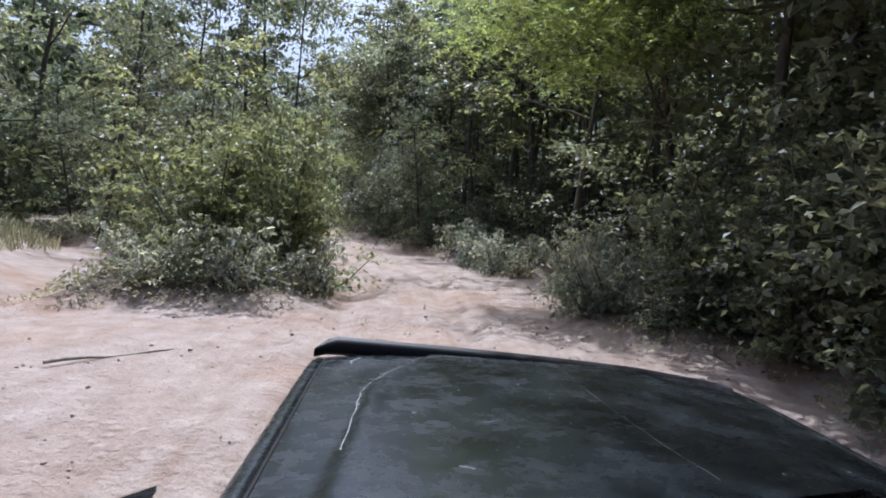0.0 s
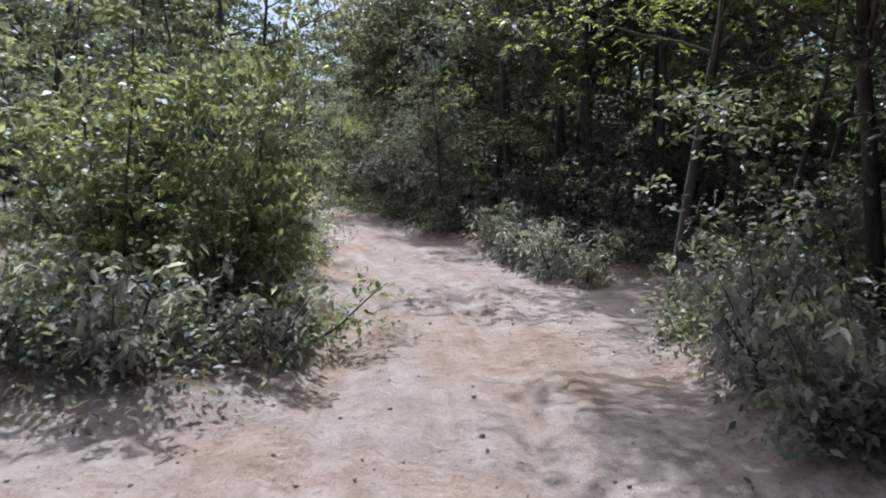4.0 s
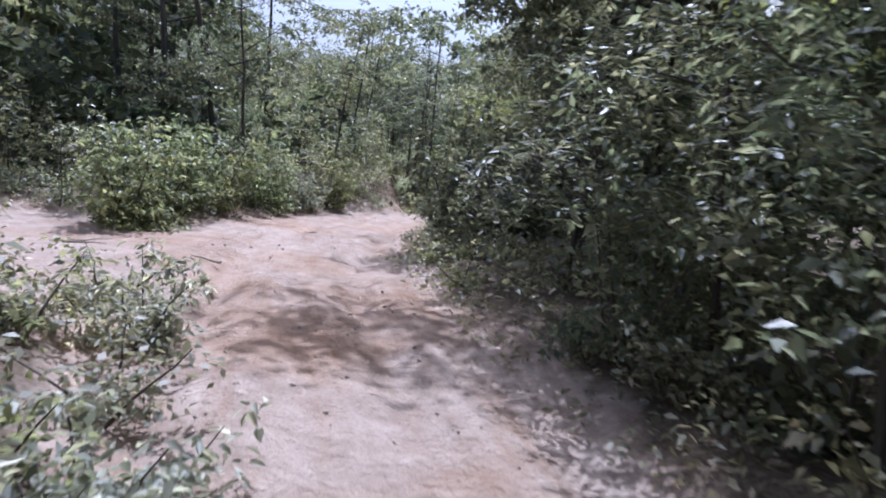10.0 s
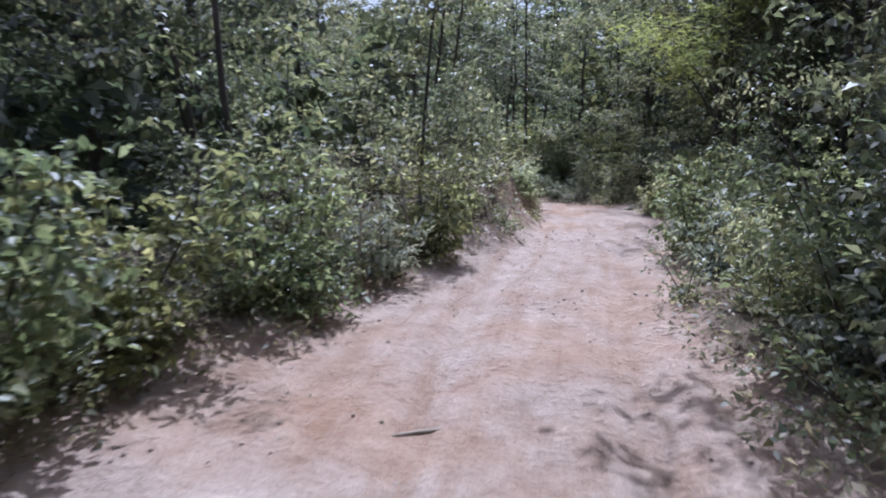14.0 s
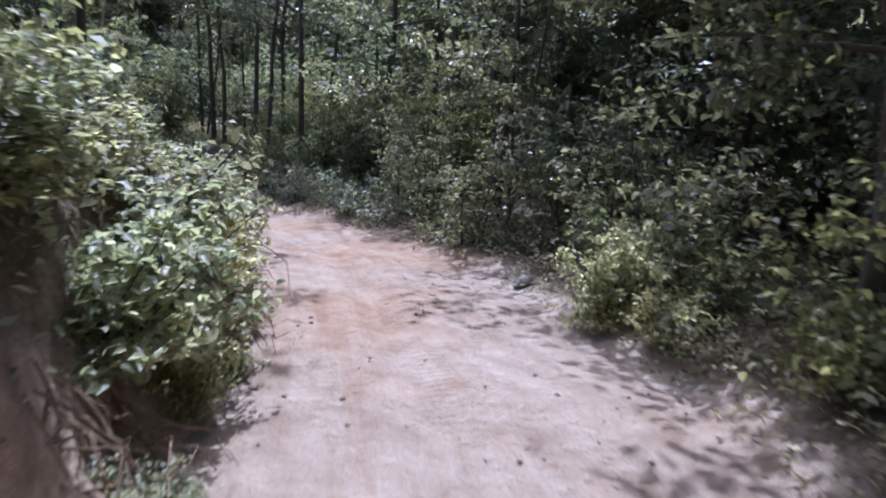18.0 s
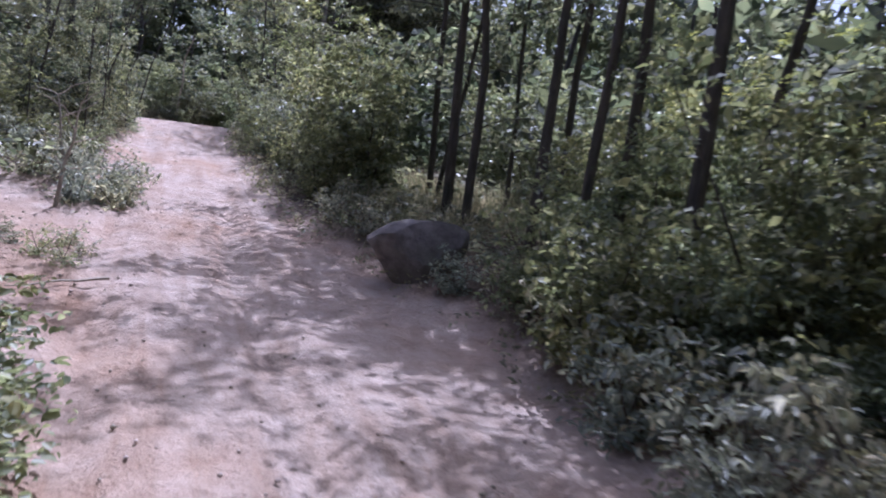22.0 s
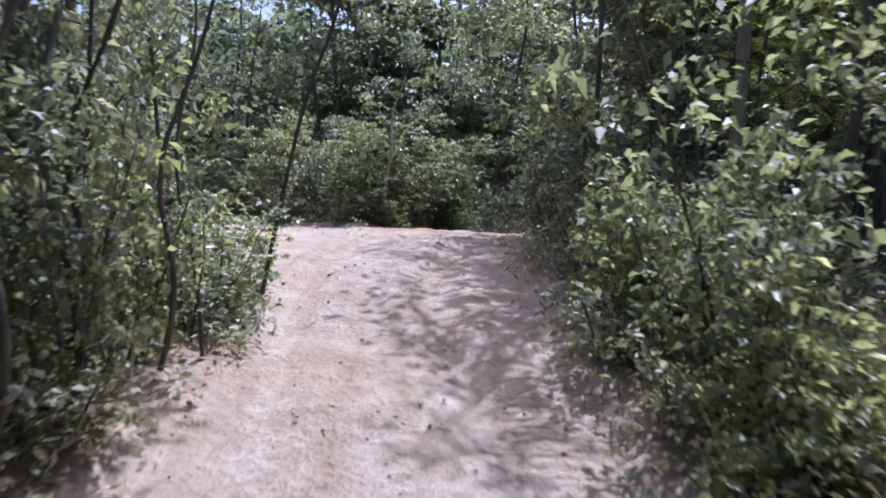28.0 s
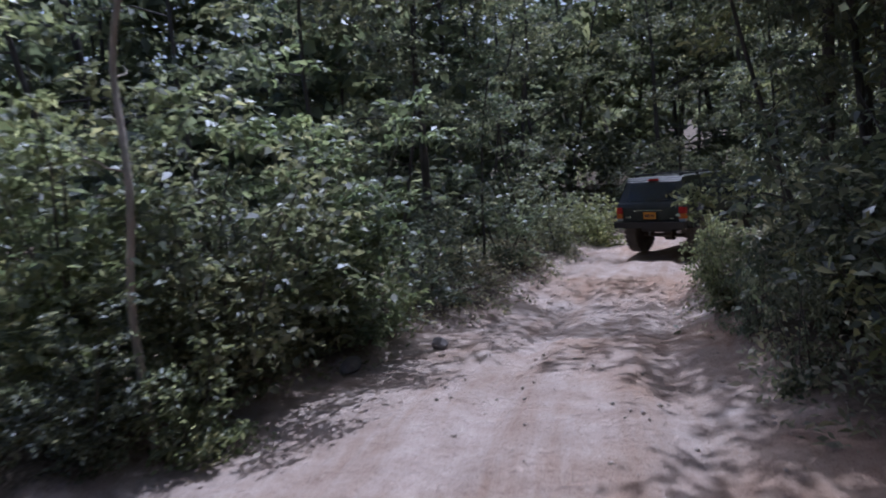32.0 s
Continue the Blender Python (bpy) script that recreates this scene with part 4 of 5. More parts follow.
def drape(name, foot, ends, seed, label, n=900, h=5.6, lean=(-0.9, -0.3)):
    """A leaning locust whose limbs carry curtains of feathery leaves; ends: where the limbs reach, and how high."""
    rng = np.random.default_rng(seed)
    root = tagged(new(name), label, "tree", "locust trees")
    root.matrix_world = pose(foot[0], foot[1], ground_z(*foot) - 0.05)
    tp = bent(rng, (0, 0, 0), (lean[0], lean[1], h), 9, 0.06)
    part("trunk", tubes("trunk", [(tp, np.linspace(0.09, 0.03, 9))], BARK, 8), root)
    pts = []
    for k, (x, y, z) in enumerate(ends):
        lp = bent(rng, tp[3 + k % 5], (x - foot[0], y - foot[1], z), 8, 0.1, -0.05)
        part("limb", tubes("limb", [(lp, np.linspace(0.032, 0.006, 8))], BARK, 6), root)
        for q in (3, 4, 5, 6, 7, 7):
            m = n // (6 * len(ends))
            c = lp[q] + rng.normal(0, 0.16, 3)
            pts.append(c + rng.normal(0, 1, (m, 3)) * (0.42, 0.42, 0.14) - np.array([0, 0, 1.0]) * rng.uniform(0, 0.45, (m, 1)) ** 1.5)
    part("crown", fronds("crown", np.concatenate(pts), rng, LEAF["locust"], 0.27, 7, 0.06, 0.42, 0.6), root, "yellow-green feathery hanging leaves")
    return root


drape("overhanging_locust", (4.0, 11.2), [(0.5, 10.6, 4.6), (0.9, 9.9, 3.9), (1.5, 9.6, 3.3), (2.1, 9.3, 3.7), (2.8, 9.0, 3.3), (3.4, 9.2, 4.1), (1.2, 10.6, 4.9), (2.3, 10.3, 4.6), (0.4, 11.4, 4.2), (1.0, 10.9, 5.8), (2.0, 10.4, 5.6), (3.0, 10.2, 5.4), (2.4, 11.2, 6.4), (3.6, 10.6, 6.2), (1.4, 11.6, 6.4), (3.0, 9.4, 4.6)], 7,
      "leaning locust tree draped in sunlit yellow-green feathery foliage", 4200, 7.0)
drape("overhanging_locust", (-4.6, 45.6), [(-6.7, 44.7, 4.1), (-6.2, 43.8, 3.8), (-5.6, 43.2, 3.6), (-7.2, 45.6, 4.4), (-5.2, 44.0, 4.4)], 8,
      "locust tree leaning over the trail with pale green feathery leaves", 700)
drape("overhanging_locust", (-23.6, 75.6), [(-25.1, 75.2, 2.9), (-24.9, 74.6, 2.3), (-24.3, 74.9, 3.3), (-25.4, 76.0, 3.4)], 9,
      "young locust tree with bright yellow-green feathery foliage", 600, 4.2, (-0.4, -0.2))


def arching_bush(x, y, arcs, seed, label):
    """Long bowed leafy shoots from one foot; arcs: lists of points, from the foot."""
    rng = np.random.default_rng(seed)
    root = tagged(new("arching_bush"), label, "bush")
    root.matrix_world = pose(x, y, ground_z(x, y) - 0.03)
    for arc in arcs:
        q = np.array([(0, 0, 0)] + arc, float)
        t, k = np.linspace(0, 1, 14), np.linspace(0, 1, len(q))
        p = np.stack([np.interp(t, k, q[:, c]) for c in range(3)], 1)
        p = np.stack([np.convolve(np.pad(p[:, c], 1, "edge"), np.ones(3) / 3, "valid") for c in range(3)], 1)
        part("stem", tubes("stem", [(p, np.linspace(0.014, 0.004, 14))], BARK, 6), root)
        c = p[rng.integers(4, 14, 260)] + rng.normal(0, 1, (260, 3)) * (0.12, 0.12, 0.12)
        part("foliage", leaves("foliage", c, 0.058, rng, LEAF["vine"], 0.6, 0.4, 0.45, full=True), root, "sunlit broad green leaves")
    return root


arching_bush(-3.75, 19.0, [[(0.2, -0.2, 1.3), (0.65, -0.5, 1.9), (0.95, -0.9, 1.6), (1.15, -1.5, 1.0), (1.3, -2.0, 0.45)], [(0.1, -0.3, 1.2), (0.45, -0.6, 1.8), (0.8, -1.0, 1.55), (0.95, -1.3, 1.1)],
                           [(0.0, 0.1, 1.3), (0.3, -0.1, 2.0), (0.65, -0.3, 2.0), (0.85, -0.6, 1.7)]], 5, "arching leafy bush hanging out over the trail in the sun")


# grass on the sandy bank and in the sunlit glade behind the boulder
def grass(name, x, y, rx, ry, n, tall, label, seed):
    rng = np.random.default_rng(seed)
    a, r = rng.uniform(0, 6.283, n), np.sqrt(rng.uniform(0, 1, n))
    X, Y = x + np.cos(a) * r * rx, y + np.sin(a) * r * ry
    e, z = plan(X, Y)[:2]
    X, Y, z = X[e > -0.1], Y[e > -0.1], z[e > -0.1]
    m = len(X)
    b = np.stack([X, Y, z - 0.02], 1)
    d = np.stack([rng.normal(0, 0.35, m), rng.normal(0, 0.35, m), np.ones(m)], 1) * (tall * rng.uniform(0.5, 1.2, m))[:, None]
    s = np.stack([np.cos(a[:m] * 7), np.sin(a[:m] * 7), np.zeros(m)], 1) * 0.012
    v = np.stack([b - s, b + s, b + d * 0.6 + s * 0.7, b + d], 1).reshape(-1, 3)
    return tagged(new(name, mesh_from(name, v, np.arange(4 * m), 4, LEAF["weed"])), label, "grass", kind="stuff")


grass("bank_grass", *(-9.83, 12.17), 3.4, 3.6, 5000, 0.4, "dry green grass on the sandy bank", 21)
grass("glade_grass", *(-16.69, 66.30), 3.0, 2.2, 5000, 0.45, "sunlit grass in the glade behind the boulder", 22)
grass("trail_grass", *(-34.71, 71.45), 2.6, 1.4, 3500, 0.15, "grass tuft patch beside the cross track", 23)


# ---- stones, dead wood ----
def stone_material(name, a, b2):
    m, nt, b = material(name)
    n1, n2 = noise_tex(nt, 7, 6, 0.65), noise_tex(nt, 1.6, 3)
    c = ramp(nt, n1, [(0.3, a), (0.65, b2)])
    moss = ramp(nt, n2, [(0.45, (1, 1, 1)), (0.7, (0.55, 0.6, 0.5))])
    nt.links.new(mixc(nt, 1.0, c, moss, "MULTIPLY"), b.inputs["Base Color"])
    b.inputs["Roughness"].default_value = 0.9
    bump(nt, b, n1, 0.8, 0.03)
    return m


STONE = stone_material("granite", (0.1, 0.085, 0.078), (0.23, 0.2, 0.182))
CLAY = stone_material("clay_clod", (0.24, 0.16, 0.12), (0.46, 0.34, 0.27))
DEADWOOD = bark_material("dead_wood", (0.22, 0.18, 0.15), (0.42, 0.36, 0.31), 24)
ROOT = bark_material("root_bark", (0.14, 0.09, 0.06), (0.3, 0.2, 0.14), 24)


def rock(name, x, y, sx, sy, sz, turn, seed, mat, label, sink=0.15, group="", cut=(0.62, 0.9)):
    bm = bmesh.new()
    bmesh.ops.create_icosphere(bm, subdivisions=3, radius=1.0)
    rng = np.random.default_rng(seed)
    cuts = [(rng.normal(0, 1, 3), rng.uniform(*cut)) for _ in range(9)]
    for v in bm.verts:
        p = np.array(v.co)
        for c, d in cuts:
            c = c / np.linalg.norm(c)
            over = p @ c - d
            if over > 0:
                p = p - c * over * 0.9
        p = p * (1 + 0.05 * noise.noise(Vector(p * 3.1)) + 0.02 * noise.noise(Vector(p * 9)))
        v.co = Vector(p * (sx, sy, sz))
    me = bpy.data.meshes.new(name)
    bm.to_mesh(me)
    bm.free()
    me.materials.append(mat)
    ob = new(name, me)
    ob.matrix_world = pose(x, y, ground_z(x, y) + sz * (0.75 - sink), 4, -6, turn)
    return tagged(ob, label, "rock", group)


rock("boulder", *(-15.6, 62.05), 0.82, 0.6, 0.56, 22, 12, STONE, "large grey granite boulder at the shaded trail edge", 0.5, "", (0.4, 0.66))
rock("dirt_clod", *(-6.40, 9.05), 0.4, 0.3, 0.22, 20, 5, CLAY, "reddish clay clod fallen from the sandy bank", group="clay clods")
rock("dirt_clod", *(-5.77, 8.11), 0.24, 0.2, 0.12, 70, 6, CLAY, "small clay clod lying on the sand", group="clay clods")
rock("dirt_clod", *(-7.02, 9.83), 0.5, 0.36, 0.3, 130, 7, CLAY, "reddish clay clod fallen from the sandy bank", group="clay clods")
for k, (x, y) in enumerate([(-9.52, 45.94), (-6.94, 48.67), (-34.32, 80.50), (-33.85, 81.59)]):
    rock("stone", x, y, 0.13 + 0.03 * (k % 3), 0.1, 0.08, 50 * k, 20 + k, STONE, "small grey stone lying in the sand", group="small stones")


def dead_sapling(name, x, y, h, turn, seed, label, mat=None):
    """A bare broken stem with forked twigs."""
    rng = np.random.default_rng(seed)
    root = tagged(new(name), label, "dead branch")
    root.matrix_world = pose(x, y, ground_z(x, y) - 0.05, 0, 0, turn)
    main = bent(rng, (0, 0, 0), (0.16 * h, 0.05 * h, h), 9, 0.1)
    part("stem", tubes("stem", [(main, np.linspace(0.034, 0.011, 9))], mat or DEADWOOD, 7), root)
    for k in range(8):
        p = main[3 + (k * 5) % 6]
        a = rng.uniform(0, 6.28)
        L = h * rng.uniform(0.2, 0.42)
        tw = bent(rng, p, p + np.array([np.cos(a) * L, np.sin(a) * L, L * rng.uniform(0.1, 0.9)]), 6, 0.25)
        part("twig", tubes("twig", [(tw, np.linspace(0.012, 0.003, 6))], mat or DEADWOOD, 5), root)
    return root


dead_sapling("dead_sapling", *(-20.85, 61.15), 1.5, 60, 4, "bleached dead sapling with forked bare twigs beside the trail")
dead_sapling("dead_sapling", *(-21.61, 61.93), 1.4, 160, 5, "bleached dead sapling with forked bare twigs beside the trail")
dead_sapling("dead_branch", *(-9.28, 35.88), 1.1, 200, 6, "bare curled branch hanging in the roadside brush")
dead_sapling("dead_branch", *(-9.36, 34.32), 0.9, 100, 7, "bare curled branch hanging in the roadside brush")


def fallen_stick(x, y, L, turn, seed):
    rng = np.random.default_rng(seed)
    p = bent(rng, (-L / 2, 0, 0), (L / 2, 0, 0), 7, 0.08)
    ob = new("stick", tubes("stick", [(p, np.linspace(0.018, 0.006, 7))], DEADWOOD, 6))
    ob.matrix_world = pose(x, y, ground_z(x, y) + 0.02, 0, 0, turn)
    return tagged(ob, "dry grey stick lying on the sand", "stick", "fallen sticks")


for k, (x, y) in enumerate([(-8.27, 25.74), (-8.58, 26.05), (-5.46, 23.09), (-6.71, 25.90), (-7.80, 31.36), (-18.10, 58.97), (-19.19, 60.37), (-34.16, 76.91), (-2.81, 5.77), (1.01, 12.17)]):
    fallen_stick(x, y, 0.5 + 0.25 * (k % 3), 20 + 47 * k, 60 + k)


def roots(x, y, turn, seed):
    """Bare roots hanging out of the cut bank."""
    rng = np.random.default_rng(seed)
    root = tagged(new("bank_roots"), "bare brown roots hanging from the eroded sandy bank", "roots", "bank roots")
    root.matrix_world = pose(x, y, ground_z(x, y), 0, 0, turn)
    for k in range(12):
        a = rng.uniform(-0.4, 0.4)
        p = bent(rng, (rng.uniform(-0.6, 0.6), -0.2, 0.25 + rng.uniform(0, 0.25)), (rng.uniform(-0.7, 0.7), 0.45 + 0.2 * a, -0.35 - rng.uniform(0, 0.5)), 10, 0.6)
        part("root", tubes("root", [(p, np.linspace(0.009, 0.002, 10))], ROOT, 5), root)


CRUMB = stone_material("sand_crumb", (0.3, 0.228, 0.185), (0.47, 0.385, 0.325))


# crumbs of clay and gravel strewn over the sand
def crumbs(name, n, seed, label):
    rng = np.random.default_rng(seed)
    k = rng.integers(0, len(LINE), n)
    off = rng.uniform(-1, 1, n) * 3.4
    X, Y = LINE[k, 0] - TAN[k, 1] * off + rng.normal(0, 0.2, n), LINE[k, 1] + TAN[k, 0] * off + rng.normal(0, 0.2, n)
    e, z = plan(X, Y)[:2]
    patch = np.sin(1.1 * X + 0.4 * Y) * np.sin(0.9 * Y - 0.5 * X) + rng.normal(0, 0.5, n)
    ok = (e < 0.6) & (patch > -0.1)
    X, Y, z = X[ok], Y[ok], z[ok]
    m = len(X)
    r = 0.006 + 0.02 * rng.uniform(0, 1, m) ** 5
    octa = np.array([(1, 0, 0), (0, 1, 0), (-1, 0, 0), (0, -1, 0), (0, 0, 0.8), (0, 0, -0.8)], float)
    v = octa[None] * rng.uniform(0.6, 1.3, (m, 6, 3)) * r[:, None, None]
    a = rng.uniform(0, 6.28, m)
    c, s2 = np.cos(a)[:, None], np.sin(a)[:, None]
    v = np.stack([v[..., 0] * c - v[..., 1] * s2, v[..., 0] * s2 + v[..., 1] * c, v[..., 2]], -1) + np.stack([X, Y, z + r * 0.35], 1)[:, None]
    f = np.array([(0, 1, 4), (1, 2, 4), (2, 3, 4), (3, 0, 4), (1, 0, 5), (2, 1, 5), (3, 2, 5), (0, 3, 5)])
    idx = (f[None] + 6 * np.arange(m)[:, None, None]).ravel()
    return tagged(new(name, mesh_from(name, v.reshape(-1, 3), idx, 3, CRUMB)), label, "gravel", kind="stuff")


crumbs("sand_crumbs", 30000, 31, "small clay crumbs and gravel strewn over the sand")

for k, (x, y) in enumerate([(-9.36, 43.99), (-9.67, 45.55), (-10.06, 47.11), (-10.45, 48.52), (-9.15, 42.9), (-9.05, 42.0), (-9.25, 43.5)]):
    roots(x, y, -80, 80 + k)


def lone_stem(name, pts, r0, r1, mat, label, category, foot):
    """A single curved stem through the points, given from its foot."""
    rng = np.random.default_rng(int(abs(foot[0] * 10)))
    t = np.linspace(0, 1, 26)
    q = np.array(pts, float)
    k = np.linspace(0, 1, len(q))
    p = np.stack([np.interp(t, k, q[:, c]) for c in range(3)], 1)
    p = np.stack([np.convolve(np.pad(p[:, c], 2, "edge"), np.ones(5) / 5, "valid") for c in range(3)], 1)
    ob = tagged(new(name), label, category)
    ob.matrix_world = pose(foot[0], foot[1], ground_z(*foot) - 0.05)
    part("stem", tubes("stem", [(p, np.linspace(r0, r1, 26))], mat, 7), ob)
    for k in (12, 17, 21, 24):
        a = rng.uniform(0, 6.28)
        q = bent(rng, p[k], p[k] + np.array([math.cos(a) * 0.35, math.sin(a) * 0.35, 0.22]), 6, 0.25)
        part("twig", tubes("twig", [(q, np.linspace(r1 * 0.5, 0.003, 6))], mat, 5), ob)
    return ob


lone_stem("bare_vine", [(0, 0, 0), (0.02, 0.02, 0.6), (-0.04, 0.04, 1.2), (0.07, 0.12, 1.7), (-0.02, 0.25, 2.2), (-0.2, 0.4, 2.6), (-0.24, 0.45, 3.0), (-0.06, 0.5, 3.4), (0.2, 0.55, 4.0)], 0.034, 0.022, PALE_BARK,
          "pale curved bare vine stem hanging before a dark hollow", "vine", (-34.42, 78.12))
for k, (x, y, r, lean) in enumerate([(-26.0, 66.6, 0.022, 0.5), (-26.35, 67.15, 0.03, -0.5), (-26.7, 67.75, 0.02, 0.6), (-27.05, 68.3, 0.018, -0.4), (-26.9, 67.3, 0.024, 0.8)]):
    lone_stem("bare_sapling", [(0, 0, 0), (lean * 0.35, 0.06, 0.7), (lean * 0.3, -0.15, 1.3), (lean * 0.75, 0.0, 1.9), (lean * 0.7, 0.2, 2.6), (lean * 1.4, 0.1, 3.4), (lean * 1.9, 0.3, 4.6)], r, r * 0.35, BARK,
              "thin crooked bare sapling stem in the shaded brush", "tree", (x, y))
lone_stem("leaning_sapling", [(0, 0, 0), (0.12, 0.1, 0.8), (0.34, 0.24, 2.0), (0.6, 0.5, 3.0), (0.95, 0.7, 5.2)], 0.026, 0.012, BARK,
          "thin dark leaning sapling trunk beside the cross track", "tree", (-28.39, 69.81))
lone_stem("pale_tree", [(0, 0, 0), (0.05, 0, 2.0), (0.0, 0.1, 4.5), (0.15, 0.1, 8.0)], 0.1, 0.05, PALE_BARK,
          "pale grey tree trunk among dark foliage", "tree", (-25.12, 74.26))
def woodland_tree(x, y, k):
    """A tall tree, bare below, with a few limbs and a thin high crown."""
    rng = np.random.default_rng(300 + k)
    root = tagged(new("woodland_tree"), "tall woodland tree with a dark bare lower trunk", "tree", "woodland trees")
    root.matrix_world = pose(x, y, ground_z(x, y) - 0.05, 0, 0, 40 * k)
    lean = 0.25 * (k % 3 - 1)
    tp = bent(rng, (0, 0, 0), (lean, 0.15, 9.5 + k % 2), 12, 0.05)
    part("trunk", tubes("trunk", [(tp, np.linspace(0.07 + 0.014 * (k % 3), 0.025, 12))], BARK, 8), root)
    pts = []
    for j in range(7):
        p = tp[5 + j % 6]
        a, L = 2.4 * j + rng.uniform(-0.4, 0.4), rng.uniform(1.0, 2.1)
        lp = bent(rng, p, p + np.array([np.cos(a) * L, np.sin(a) * L, 0.35 * L]), 6, 0.15)
        part("limb", tubes("limb", [(lp, np.linspace(0.035, 0.006, 6))], BARK, 5), root)
        pts += [cloud(rng, lp[3], 0.7, 60), cloud(rng, lp[5], 0.9, 100)]
    part("crown", leaves("crown", np.concatenate(pts), 0.13, rng, LEAF["oak"], 0.5, 0.55, 0.25), root)


for k, (x, y) in enumerate([(-17.47, 66.61), (-16.07, 64.90), (-14.74, 64.12), (-13.73, 62.09), (-13.34, 62.32), (-12.48, 61.31), (-12.01, 62.24), (-15.13, 67.39), (0.62, 22.31), (2.65, 19.34)]):
    woodland_tree(x, y, k)


# ---- the two off-road vehicles ----
def simple_material(name, col, rough=0.5, metal=0.0, dust=0.0, coat=0.0, dust_col=(0.3, 0.25, 0.2)):
    m, nt, b = material(name)
    n1, n2 = noise_tex(nt, 3.5, 6, 0.65), noise_tex(nt, 60, 3, 0.6)
    d = ramp(nt, n1, [(0.35, (dust * 0.35,) * 3), (0.7, (dust,) * 3)])
    spots = ramp(nt, n2, [(0.62, (0, 0, 0)), (0.72, (dust * 0.9,) * 3)])
    c = mixc(nt, d, tuple(col), dust_col)
    c = mixc(nt, spots, c, tuple(v * 1.3 for v in dust_col))
    nt.links.new(c, b.inputs["Base Color"])
    b.inputs["Metallic"].default_value = metal
    b.inputs["Coat Weight"].default_value = coat
    b.inputs["Coat Roughness"].default_value = 0.12
    r = ramp(nt, n1, [(0.3, (rough,) * 3), (0.75, (min(1, rough + 0.3 * dust + 0.05),) * 3)])
    nt.links.new(r, b.inputs["Roughness"])
    return m


PAINT = simple_material("dark_green_paint", (0.006, 0.008, 0.009), 0.2, 0.0, 0.07, 0.0, (0.16, 0.15, 0.14))
PAINT.node_tree.nodes["Principled BSDF"].inputs["Specular IOR Level"].default_value = 0.42
pnt = PAINT.node_tree
pb = pnt.nodes["Principled BSDF"]
film_of_dust = ramp(pnt, noise_tex(pnt, 9, 9, 0.8), [(0.36, (0.0, 0.0, 0.0)), (0.7, (0.1, 0.1, 0.1))])
flecks = ramp(pnt, noise_tex(pnt, 150, 4, 0.7), [(0.58, (0, 0, 0)), (0.7, (0.3, 0.3, 0.3))])
dusty = mixc(pnt, flecks, mixc(pnt, film_of_dust, (0.006, 0.008, 0.009), (0.12, 0.13, 0.145)), (0.2, 0.205, 0.21))
pnt.links.new(dusty, pb.inputs["Base Color"])
pnt.links.new(ramp(pnt, noise_tex(pnt, 12, 8, 0.75), [(0.35, (0.13, 0.13, 0.13)), (0.7, (0.42, 0.42, 0.42))]), pb.inputs["Roughness"])
SMOKED = simple_material("smoked_plastic", (0.008, 0.007, 0.007), 0.45, 0.0, 0.03)
SMOKED.node_tree.nodes["Principled BSDF"].inputs["Specular IOR Level"].default_value = 0.15
PAINT_REAR = simple_material("black_green_paint", (0.012, 0.017, 0.015), 0.35, 0.0, 0.12, 0.7)
PLASTIC = simple_material("black_plastic", (0.012, 0.011, 0.011), 0.6, 0.0, 0.06)
RUBBER = simple_material("tyre_rubber", (0.02, 0.019, 0.018), 0.85, 0.0, 0.5)
STEEL = simple_material("rusty_steel", (0.08, 0.06, 0.05), 0.6, 0.6, 0.3)
CHROME = simple_material("chrome", (0.75, 0.76, 0.78), 0.15, 1.0, 0.05)
RED = simple_material("red_lens", (0.42, 0.015, 0.012), 0.2, 0.0, 0.04, 0.5)
AMBER = simple_material("amber_lens", (0.6, 0.16, 0.02), 0.2, 0.0, 0.04, 0.5)
WHITE_LENS = simple_material("clear_lens", (0.55, 0.55, 0.52), 0.2, 0.0, 0.05, 0.5)
PLATE = simple_material("orange_plate", (0.75, 0.32, 0.02), 0.4, 0.0, 0.05)
INK = simple_material("plate_ink", (0.03, 0.025, 0.05), 0.5)
PALE_MARK = simple_material("pale_mark", (0.42, 0.42, 0.4), 0.6)
SEAT = simple_material("grey_cloth", (0.06, 0.06, 0.065), 0.9, 0.0, 0.1)
GLASS, gnt, gb = material("tinted_glass")
gb.inputs["Base Color"].default_value, gb.inputs["Roughness"].default_value = (0.25, 0.28, 0.3, 1), 0.03
gb.inputs["Transmission Weight"].default_value = 0.85


def bm_part(name, bm, mat, parent, label="", bevel=0.0, smooth=True):
    if bevel:
        bmesh.ops.bevel(bm, geom=[e for e in bm.edges if len(e.link_faces) == 2 and e.calc_face_angle(0) > 0.5], offset=bevel, segments=2, affect="EDGES", clamp_overlap=True)
    bmesh.ops.recalc_face_normals(bm, faces=bm.faces)
    me = bpy.data.meshes.new(name)
    bm.to_mesh(me)
    bm.free()
    me.materials.append(mat)
    if smooth:
        for p in me.polygons:
            p.use_smooth = True
        me.set_sharp_from_angle(angle=radians(35))
    ob = new(name, me)
    ob.parent = parent
    if label:
        ob["label"] = label
    return ob


def box(x0, x1, y0, y1, z0, z1, taper=0.0):
    """A box; taper draws the top in on x."""
    bm = bmesh.new()
    vs = [bm.verts.new((x + (taper if x == x0 else -taper) * (z == z1), y, z)) for z in (z0, z1) for y in (y0, y1) for x in (x0, x1)]
    for f in ((0, 1, 3, 2), (4, 6, 7, 5), (0, 4, 5, 1), (2, 3, 7, 6), (0, 2, 6, 4), (1, 5, 7, 3)):
        bm.faces.new([vs[i] for i in f])
    return bm


